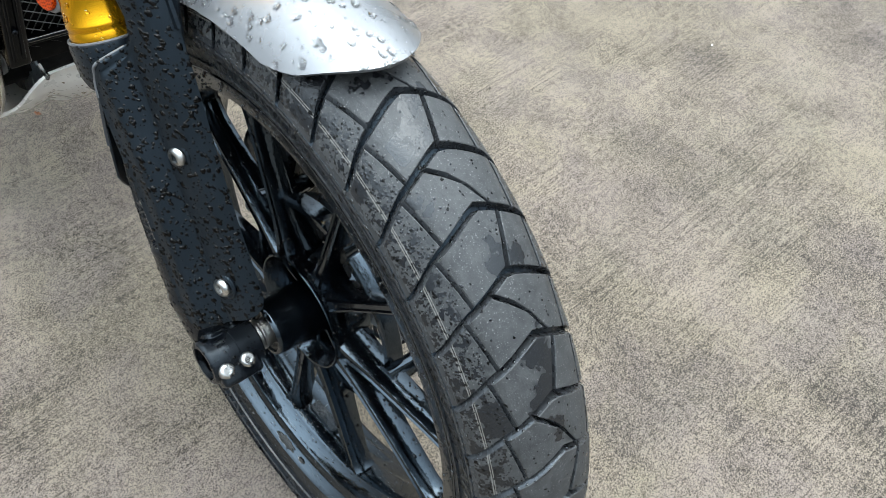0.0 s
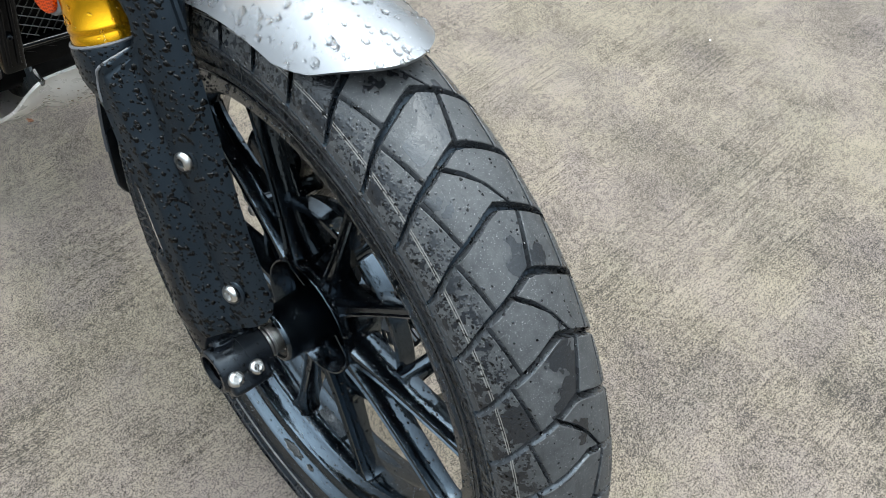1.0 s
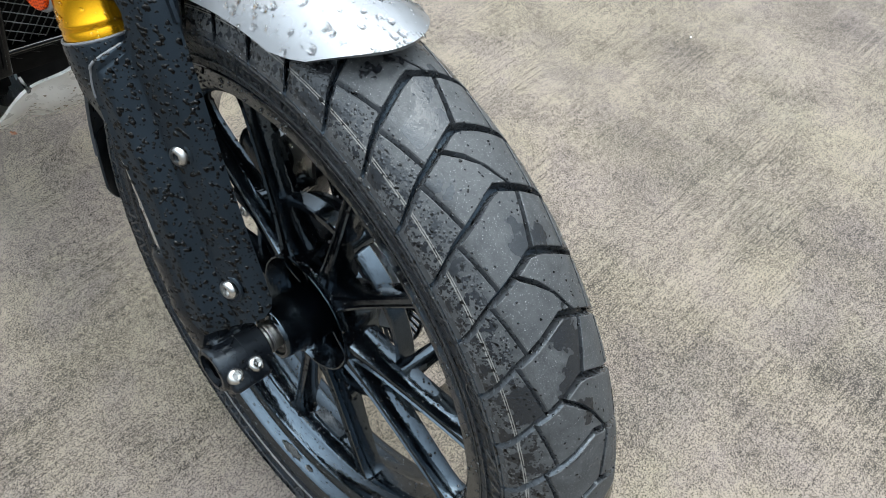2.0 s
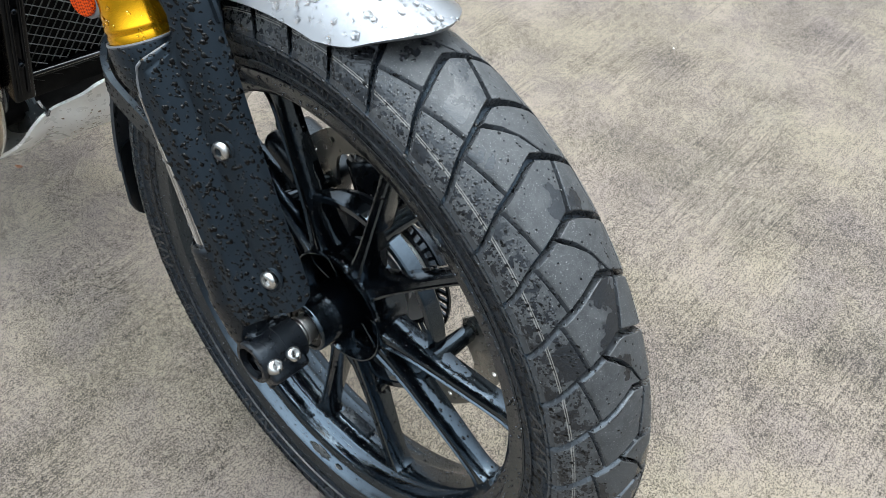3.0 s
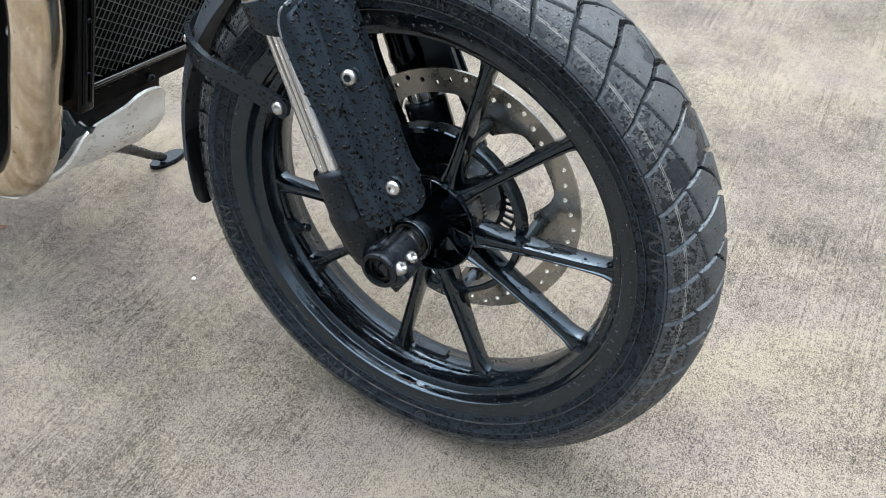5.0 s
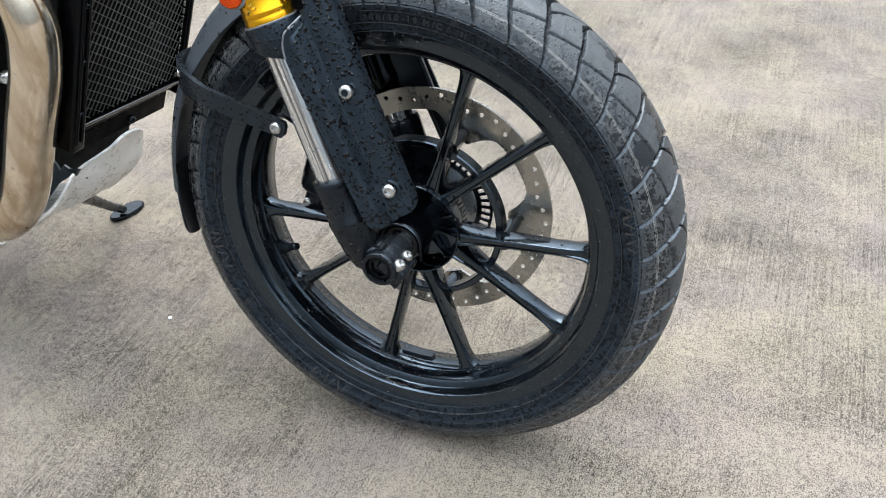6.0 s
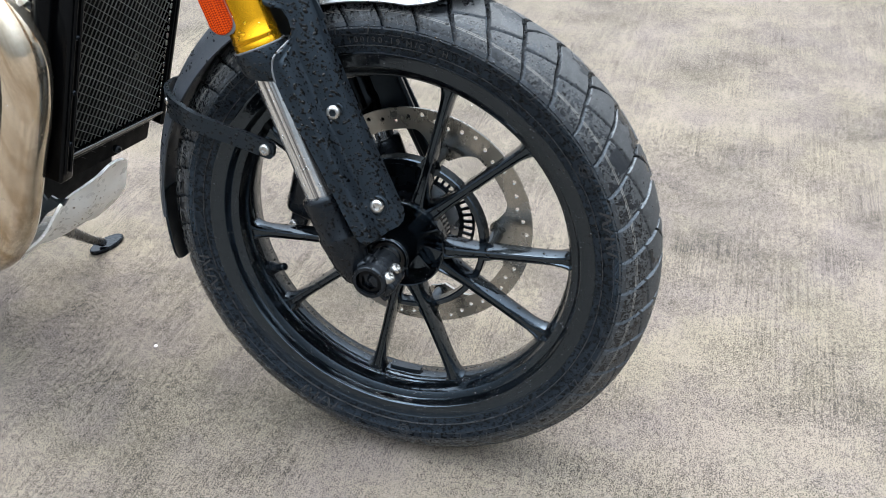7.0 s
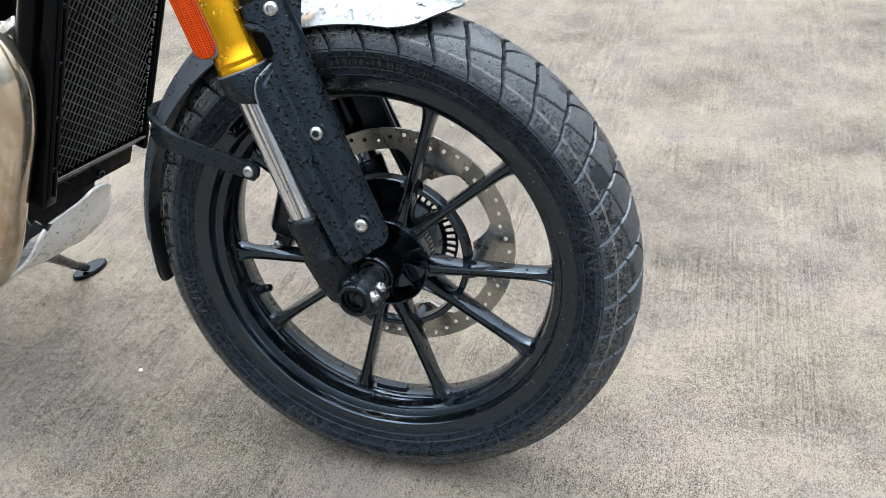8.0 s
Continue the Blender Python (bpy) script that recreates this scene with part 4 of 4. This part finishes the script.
part("caliper_bolt", bolt_mesh((-0.182, 0.042, -0.026), (0, -1, 0.1), 0.007, 0.005), BOLT, caliper, "silver socket-head bolt")
hose = smooth_path([(-0.150, 0.058, 0.100), (-0.158, 0.058, 0.122), (-0.166, 0.058, 0.150), (-0.172, 0.060, 0.200), (-0.188, 0.066, 0.280), (-0.215, 0.075, 0.400)], 6)
part("brake_hose", sweep(hose, 0.0042, 12), RUBBER_HOSE, bike, "black brake hose")
prof = [(0.0, 0.0001), (0.0, 0.009), (0.004, 0.0105), (0.012, 0.0105), (0.016, 0.0075), (0.024, 0.0065), (0.028, 0.0085), (0.034, 0.0060), (0.034, 0.0001)]
part("banjo_fitting", lathe(prof, 20, loop=False, m=frame_to((-0.1515, 0.058, 0.098), (-0.25, 0, 1))), FRAME, caliper, "black hose fitting")

# ---- radiator ----
RX = -0.4420
bm = block((0.030, 0.212, 0.360), Matrix.Translation((RX - 0.030, 0.026, 0.2560)), 0.002)
radiator = part("radiator", bm, CORE, bike, "black radiator behind a wire mesh guard")
for y0, y1 in ((-0.097, -0.0715), (0.1335, 0.143)):
    part("radiator_side", block((0.050, y1 - y0, 0.400), Matrix.Translation((RX - 0.020, (y0 + y1) / 2, 0.2600)), 0.004, 3), FRAME, radiator, "gloss black side tank")
part("bottom_rail", block((0.022, 0.214, 0.010), Matrix.Translation((RX - 0.010, 0.030, 0.0850)) @ Matrix.Rotation(radians(-2.5), 4, "X"), 0.003, 3), FRAME, radiator, "gloss black lower rail")
part("lower_bracket", block((0.016, 0.196, 0.036), Matrix.Translation((RX - 0.014, 0.020, 0.0620)) @ Matrix.Rotation(radians(-2.5), 4, "X"), 0.003, 2), CORE, radiator, "black lower bracket")
part("rail_lip", sweep([(RX + 0.001, -0.074, 0.0945), (RX + 0.001, 0.136, 0.0835)], 0.0030, 12), WET_EDGE, radiator, "glossy rounded edge of the lower rail")
part("bracket_bolt", bolt_mesh((RX, 0.030, 0.060), (1, -0.2, 0.2), 0.006, 0.004), CAST, radiator)
# expanded-metal guard: two crossing sets of slanting strands
def strands(rise, pitch, half_w, lift):
    bm = bmesh.new()
    y_a, y_b, z_a, z_b = -0.0715, 0.1330, 0.0680, 0.4350
    z0 = z_a - abs(rise) * (y_b - y_a)
    while z0 < z_b + abs(rise) * (y_b - y_a):
        pts = []
        for j in range(53):
            y = y_a + (y_b - y_a) * j / 52
            z = z0 + rise * (y - y_a)
            if z_a <= z <= z_b:
                pts.append(Vector((RX - 0.008 + lift, y, z)))
        if len(pts) > 1:
            a, c = pts[0], pts[-1]
            t = (c - a).normalized()
            nn, xx = Vector((0, -t.z, t.y)) * half_w, Vector((0.0010, 0, 0))
            ra = [bm.verts.new(a + nn), bm.verts.new(a + xx), bm.verts.new(a - nn), bm.verts.new(a - xx)]
            rc = [bm.verts.new(c + nn), bm.verts.new(c + xx), bm.verts.new(c - nn), bm.verts.new(c - xx)]
            skin(bm, [ra, rc])
        z0 += pitch
    return bm


MESH = worn("grey_wire", (0.095, 0.095, 0.092), 0.38, metal=0.3, var=0.3)
part("wire_mesh", strands(-0.62, 0.0138, 0.0006, 0.0012), MESH, radiator, "fine grey wire mesh over the cooling core", kind="stuff")
part("wire_mesh", strands(1.9, 0.0190, 0.00036, 0.0), MESH, radiator, "fine grey wire mesh over the cooling core", kind="stuff")

for y in (-0.0905, -0.0800):
    part("tank_seam", sweep([(RX + 0.0055, y, 0.075), (RX + 0.0055, y, 0.455)], 0.0024, 10), FRAME, radiator, "raised gloss black seam")
for k in range(5):
    part("tank_bolt", bolt_mesh((RX + 0.006, -0.0855, 0.12 + 0.075 * k), (1, -0.2, 0), 0.0035, 0.003), CAST, radiator)

# small clips on the guard
for y, z in ((0.036, 0.295), (0.062, 0.195)):
    clip = lathe([(-0.001, 0.0034), (-0.001, 0.0050), (0.001, 0.0050), (0.001, 0.0034)], 6, m=frame_to((RX - 0.006, y, z), (1, 0, 0)))
    part("mesh_clip", clip, MESH, radiator, "small grey clip on the wire mesh", 30)

# bright wire ends along the far edge of the guard
for k in range(30):
    part("wire_end", block((0.003, 0.0030, 0.0080), Matrix.Translation((RX - 0.004, 0.1318, 0.094 + 0.0115 * k)), 0.0008, 1), BOLT, radiator)

# the whole radiator leans forward at the top
lean_m = Matrix.Translation((RX, 0, 0.088)) @ Matrix.Rotation(radians(18.3), 4, "Y") @ Matrix.Translation((-RX, 0, -0.088))
for ob in [radiator]:
    ob.matrix_basis = lean_m

# ---- exhaust header, skid plate, side stand, engine bits ----
pipe = smooth_path([(-0.66, -0.100, 0.400), (-0.56, -0.112, 0.365), (-0.495, -0.119, 0.332), (-0.456, -0.123, 0.300), (-0.436, -0.124, 0.266), (-0.431, -0.1245, 0.235), (-0.438, -0.125, 0.196), (-0.449, -0.125, 0.163),
                    (-0.474, -0.125, 0.103), (-0.501, -0.125, 0.035), (-0.527, -0.124, -0.010), (-0.570, -0.122, -0.046), (-0.65, -0.120, -0.062), (-0.80, -0.115, -0.070), (-1.0, -0.11, -0.07)], 7)
header = part("exhaust_header", sweep(pipe, 0.0305, 40), EXHAUST, bike, "straw-tinted steel exhaust header pipe", 60)
sensor = [(-0.002, 0.0001), (-0.002, 0.0105), (0.008, 0.0105), (0.009, 0.0075), (0.026, 0.0070), (0.028, 0.0050), (0.040, 0.0048), (0.040, 0.0001)]
part("oxygen_sensor", lathe(sensor, 6, loop=False, m=frame_to((-0.436, -0.102, 0.2990), (0.84, 0.0, 0.53))), ALLOY, bike, "bare metal sensor with hexagon collar")
part("sensor_lead", sweep(smooth_path([(-0.404, -0.102, 0.319), (-0.393, -0.099, 0.330), (-0.388, -0.098, 0.36), (-0.40, -0.09, 0.44)], 5), 0.0035, 10), RUBBER_HOSE, bike, "thin black cable")
part("engine_cylinder", block((0.20, 0.18, 0.26), Matrix.Translation((-0.62, 0.0, 0.38)), 0.02, 3), FRAME, bike, "black engine cylinder block")
prof2 = smooth_path([(-0.447, 0, 0.056), (-0.455, 0, 0.040), (-0.472, 0, 0.012), (-0.4922, 0, -0.0328), (-0.5388, 0, -0.0742), (-0.5843, 0, -0.0940), (-0.80, 0, -0.118)], 8)
along = [0.0]
for p, q in zip(prof2, prof2[1:]):
    along.append(along[-1] + (q - p).length)
PX, PZ = [p.x for p in prof2], [p.z for p in prof2]
TOP_Y, TOP_Z = [-0.128, -0.093, -0.069, -0.043, -0.030, -0.010, 0.008, 0.034, 0.056, 0.070, 0.078], [-0.0582, -0.0360, -0.0070, 0.0069, 0.0180, 0.0360, 0.0460, 0.0440, 0.0330, 0.0140, -0.020]
def rounded(y, ys, vs):
    """A smooth curve through the values vs at ys."""
    pts = smooth_path([(a, 0, c) for a, c in zip(ys, vs)], 6)
    return float(np.interp(y, [p.x for p in pts], [p.z for p in pts]))


rows = []
for i in range(29):
    row = []
    for j in range(41):
        y = -0.128 + 0.206 * j / 40
        top_z = rounded(y, TOP_Y, TOP_Z)
        first = float(np.interp(-top_z, [-z for z in PZ], along))
        s_ = first + (along[-1] - first) * (i / 28) ** 1.6
        x, z = float(np.interp(s_, along, PX)), float(np.interp(s_, along, PZ))
        back = rounded(y, [-0.128, -0.093, -0.069, -0.043, -0.020, 0.000, 0.08], [0.0245, 0.0180, 0.0190, 0.0235, 0.0070, 0.0, 0.0])
        rise = rounded(y, [-0.128, -0.090, -0.060, -0.030, 0.0, 0.040, 0.08], [0.0070, 0.0080, 0.0020, 0.0080, 0.0100, 0.0080, 0.0])
        row.append(Vector((x - back - 0.006 * max(0.0, (y - 0.03) / 0.048) ** 2, y, z + rise * min(1.0, max(0.0, (top_z - z) / 0.05)))))
    rows.append(row)
plate = part("skid_plate", sheet(rows, 0.004, 0.0012), PLATE, bike, "pale brushed alloy skid plate with mud flecks", 50)
flange = [(-0.486, 0.0120), (-0.496, 0.0000), (-0.506, 0.0100), (-0.514, 0.0140), (-0.523, 0.0050), (-0.534, 0.0240), (-0.556, 0.0260), (-0.590, 0.0120), (-0.640, -0.0200), (-0.70, -0.050),
          (-0.70, -0.106), (-0.640, -0.0930), (-0.605, -0.0780), (-0.573, -0.0600), (-0.552, -0.0400), (-0.532, -0.0180)]
hole = [(-0.572 + (0.026 * math.cos(q) * 0.97 - 0.013 * math.sin(q) * 0.24), -0.0140 + (0.026 * math.cos(q) * 0.24 + 0.013 * math.sin(q) * 0.97)) for q in np.linspace(0, 2 * math.pi, 21)[:-1]]
part("side_flange", pierced(flange, [hole], -0.0500, -0.0465), PALE_BLUE, plate, "grey-blue folded flange with an oval hole", 40)
# only the front shows; the unseen bulk is enlarged to shade the ground
part("crankcase", block((0.60, 0.34, 0.40), Matrix.Translation((-0.86, 0.0, 0.15)), 0.04, 3), CORE, bike, "black engine crankcase")
part("front_downtube", sweep([(-0.36, -0.100, 0.42), (-0.455, -0.100, 0.16), (-0.50, -0.098, 0.05), (-0.53, -0.09, 0.02)], 0.014, 16), FRAME, bike, "gloss black frame downtube")
hose2 = smooth_path([(-0.472, 0.02, 0.058), (-0.500, 0.03, 0.045), (-0.52, 0.045, 0.030), (-0.56, 0.05, 0.02)], 5)
part("coolant_hose", sweep(hose2, 0.011, 14), RUBBER_HOSE, bike, "black coolant hose under the radiator")
part("hose_clip", lathe([(-0.004, 0.0114), (-0.004, 0.0124), (0.004, 0.0124), (0.004, 0.0114)], 24, m=frame_to((-0.500, 0.030, 0.045), (-0.8, 0.25, -0.4))), BOLT, bike, "bright hose clip")
part("header_bolt", bolt_mesh((-0.470, -0.092, 0.165), (0.5, -0.8, 0), 0.008, 0.008), BOLT, bike, "zinc-plated bolt")

part("engine_bolt", bolt_mesh((-0.515, -0.104, 0.160), (0.6, -0.8, 0.1), 0.0085, 0.012), BOLT, bike, "zinc-plated bolt")

# side stand
INV = bike.matrix_world.inverted()
def stand_at(x, y, z):
    return INV @ Vector((x, y, z))


leg = [stand_at(*q) for q in ((-0.748, 0.243, 0.016), (-0.736, 0.205, 0.052), (-0.715, 0.155, 0.105), (-0.690, 0.110, 0.150))]
stand = part("side_stand", sweep(leg, [0.0085, 0.0085, 0.0100, 0.0110], 18), CAST, bike, "black side stand resting on the concrete")
foot = []
for k in range(20):
    t = 2 * math.pi * k / 20
    foot.append((0.019 * math.cos(t), 0.037 * math.sin(t)))
bm, rings = bmesh.new(), []
for z, g in ((0.0005, 0.94), (0.0025, 1.0), (0.0075, 1.0), (0.0095, 0.93)):
    rings.append([bm.verts.new(stand_at(-0.748 + (x * 0.92 + y * 0.35) * g, 0.252 + (y * 0.94 - x * 0.35) * g, z)) for x, y in foot])
skin(bm, rings)
bm.faces.new(rings[0])
bm.faces.new(rings[-1])
part("stand_foot", bm, CAST, stand, "flat oval foot plate")

# ---- raised marks on the side wall ----
def side_mark(bm, r, deg, lift):
    """Moves a flat mark (x along the tread, y outwards) onto the near side wall."""
    for q in bm.verts:
        rr, dd = r + q.co.y, deg - math.degrees(q.co.x / r)
        yy = float(np.interp(rr, [0.2575, 0.2605, 0.264, 0.268, 0.273, 0.279, 0.285, 0.2905], [0.0478, 0.0495, 0.0500, 0.0510, 0.0518, 0.0530, 0.0552, 0.0558]))
        q.co = polar(rr, dd, CY - yy - lift * q.co.z + 0.0002)
    return bm


def letter(ch, size):
    cu = bpy.data.curves.new("letter", "FONT")
    cu.body, cu.size, cu.extrude, cu.align_x = ch, size, 0.5, "CENTER"
    ob = bpy.data.objects.new("letter", cu)
    scene.collection.objects.link(ob)
    me = bpy.data.meshes.new_from_object(ob.evaluated_get(bpy.context.evaluated_depsgraph_get()))
    bpy.data.objects.remove(ob)
    bm = bmesh.new()
    bm.from_mesh(me)
    bpy.data.meshes.remove(me)
    for q in bm.verts:
        q.co.z += 0.5
    return bm


MARK = worn("raised_rubber", (0.018, 0.0195, 0.022), 0.3, var=0.15)
SIZE_TEXT, widths = "100/90-19 M/C 57H", {" ": 0.5, "1": 0.85, "/": 0.7, "-": 0.8, "M": 1.3}
total = sum(widths.get(c, 1.0) for c in SIZE_TEXT)
run = 0.0
for c in SIZE_TEXT:
    w = widths.get(c, 1.0)
    if c != " ":
        bm = side_mark(letter(c, 0.0098), 0.2712, 98.6 - (run + w / 2) / total * 25.4, 0.0015)
        part("letter", bm, MARK, tyre, "", 30)
    run += w


def flat_ring(r0, r1, seg=28):
    bm = bmesh.new()
    rings = []
    for rr, z in ((r0, 0.0), (r0, 1.0), (r1, 1.0), (r1, 0.0)):
        rings.append([bm.verts.new((rr * math.cos(2 * math.pi * k / seg), rr * math.sin(2 * math.pi * k / seg), z)) for k in range(seg)])
    skin(bm, rings)
    return bm


def flat_bar(x, y, w, h, slant=0.0):
    bm = bmesh.new()
    vs = [[bm.verts.new((x + sx * w / 2 + slant * sy, y + sy * h / 2, z)) for sx, sy in ((-1, -1), (1, -1), (1, 1), (-1, 1))] for z in (0.0, 1.0)]
    skin(bm, vs)
    bm.faces.new(vs[0])
    bm.faces.new(vs[1])
    return bm


for deg in (-147, 31.5, 122, 212 - 360 + 60):
    part("mark_ring", side_mark(flat_ring(0.0072, 0.0082), 0.2800, deg, 0.0008), MARK, tyre, "", 30)
    part("mark_ring", side_mark(flat_ring(0.0038, 0.0046), 0.2800, deg, 0.0008), MARK, tyre, "", 30)
for base_deg in (20, 200, -110):
    for k, (w, s) in enumerate(((0.0030, 0.003), (0.0030, -0.003), (0.0026, 0.003), (0.0030, 0.0), (0.0026, -0.003), (0.0030, 0.002))):
        part("mark_bar", side_mark(flat_bar(0, 0, w, 0.0125, s), 0.2800, base_deg - 2.1 * k, 0.0008), MARK, tyre, "", 30)

# short moulded ribs below the tread shoulder, and a thin ring
for k in range(PITCHES):
    part("side_rib", side_mark(flat_bar(0, 0, 0.0016, 0.0085, 0.0016), 0.2865, 62.9 - STEP * (k - 1) + 5.2, 0.0010), MARK, tyre, "", 30)
ring_ = [(-(0.0539 + q[0]), q[1]) for q in ((0.0, 0.2808), (0.0007, 0.2810), (0.0007, 0.2815), (0.0, 0.2817))]
part("side_ring", lathe(ring_, 160, cy=CY), MARK, tyre, "", 30)
ring_ = [(-(0.0502 + q[0]), q[1]) for q in ((0.0, 0.2668), (0.0022, 0.2674), (0.0022, 0.2680), (0.0, 0.2684))]
part("side_ring", lathe(ring_, 160, cy=CY), MARK, tyre, "", 30)

# ---- rain ----
for ob, count, lo, hi, facing, least, water in (
        (guard, 1050, 0.0006, 0.0022, (0.3, -0.9, 0.2), 0.2, FILM), (guard, 420, 0.0005, 0.0018, (0.3, -0.9, 0.2), 0.2, BEAD), (collar, 420, 0.0005, 0.0019, (0.3, -0.8, 0.4), 0.0, BEAD), (stay, 300, 0.0006, 0.0021, (0, -0.8, 0.4), 0.1, BEAD),
        (fender, 620, 0.0006, 0.0036, (0.1, -0.4, 0.9), 0.0, WATER), (rear, 160, 0.0006, 0.0020, (-0.6, -0.6, 0.4), 0.0, BEAD), (right_gold, 260, 0.0007, 0.0024, (0.3, -0.9, 0.3), -0.2, WATER),
        (right_tube, 150, 0.0007, 0.0022, (-0.2, -0.9, 0.3), 0.0, WATER), (right_lower, 240, 0.0006, 0.0020, (0.3, -0.8, 0.4), 0.0, BEAD), (clamp, 130, 0.0005, 0.0019, (0.3, -0.5, 0.7), 0.0, BEAD),
        (wheel, 6500, 0.0004, 0.0012, (0.1, -0.7, 0.6), 0.05, GLINT), (hub, 320, 0.0005, 0.0018, (0.3, -0.8, 0.5), 0.0, GLINT), (tyre, 4200, 0.0004, 0.0018, (0.2, -0.9, 0.2), 0.35, FILM), (tyre, 2400, 0.0004, 0.0010, (0.2, -0.9, 0.2), 0.35, BEAD), (header, 90, 0.0008, 0.0024, (0.3, -0.8, 0.4), 0.0, WATER)):
    on_tyre = ob == tyre
    droplets(ob, count, lo, hi, facing, least, material=water, host=right_lower if ob == clamp else None, flat=0.26 if on_tyre else 0.75 if ob == wheel else 0.34 if ob == guard else 0.42, uneven=0.9 if on_tyre or ob == guard else 0.45)
MUD = worn("dried_mud", (0.13, 0.09, 0.055), 0.8, var=0.3)
mud = droplets(plate, 70, 0.0004, 0.0018, (0.8, 0, -0.3), -0.2, ((-0.530, -0.050, -0.062), (-0.470, 0.020, -0.002)), 0.35, MUD)
mud.name = "mud"
tagged(mud, label="dried brown mud flecks", kind="stuff")
for ob in spokes:
    droplets(ob, 90, 0.0005, 0.0019, (0.2, -0.6, 0.8), 0.0, host=wheel, material=BEAD)
    droplets(ob, 40, 0.0004, 0.0010, (0.2, -0.6, 0.8), 0.0, host=wheel, material=GLINT)

# ---- tread blocks, last: shared meshes, one object each ----
def flat_top(me, q):
    """Whether a face lies on the tread surface."""
    return all(math.hypot(me.vertices[i].co.x, me.vertices[i].co.z) > top_r(me.vertices[i].co.y - CY) - 0.0012 for i in q.vertices)


meshes = []
for kind_ in kinds:
    row = []
    for bounds in kind_:
        bm = tread_block(bounds, 0.0031)
        me = bpy.data.meshes.new("tread_block")
        bmesh.ops.recalc_face_normals(bm, faces=bm.faces)
        bm.to_mesh(me)
        bm.free()
        me.materials.append(TREAD)
        me.materials.append(GROOVE)
        for q in me.polygons:
            if not flat_top(me, q):
                q.material_index = 1
        me.shade_smooth()
        me.set_sharp_from_angle(angle=radians(28))
        row.append(me)
    meshes.append(row)
for k in range(PITCHES):
    for me in meshes[(k + 1) % 2]:
        ob = new("tread_block", me)
        ob.parent = tyre
        ob.matrix_basis = Matrix.Rotation(radians(-(62.9 - STEP * (k - 1)) ), 4, "Y")

# rain on the tread: dark blots on the near shoulder, fine beads on the groove walls, a few on the crown
def tread_faces(first, last, index):
    """One mesh of the faces of the chosen blocks that carry the given material."""
    co, polys = [], []
    for k in range(PITCHES):
        turn = Matrix.Rotation(radians(-(62.9 - STEP * (k - 1))), 4, "Y")
        for me in meshes[(k + 1) % 2][first:last]:
            base_ = len(co)
            co += [turn @ q.co for q in me.vertices]
            polys += [tuple(i + base_ for i in q.vertices) for q in me.polygons if q.material_index == index]
    out = bpy.data.meshes.new("faces")
    out.from_pydata(co, [], polys)
    return out


for first, last, index, count, lo, hi, facing, least, flat, uneven, water in (
        (0, 1, 0, 1400, 0.0004, 0.0013, (0.1, -0.9, 0.4), 0.30, 0.20, 1.3, FILM),
        (0, 1, 0, 250, 0.0004, 0.0010, (0.3, -0.5, 0.8), 0.20, 0.5, 0.3, BEAD),
        (0, 4, 1, 2000, 0.0004, 0.0014, (0.3, -0.5, 0.8), 0.0, 0.6, 0.3, GLINT),
        (1, 3, 0, 220, 0.0004, 0.0011, (0.4, -0.3, 0.8), 0.10, 0.24, 0.9, FILM)):
    faces_ = tread_faces(first, last, index)
    droplets(tyre, count, lo, hi, facing, least, me=faces_, flat=flat, uneven=uneven, material=water)
    bpy.data.meshes.remove(faces_)
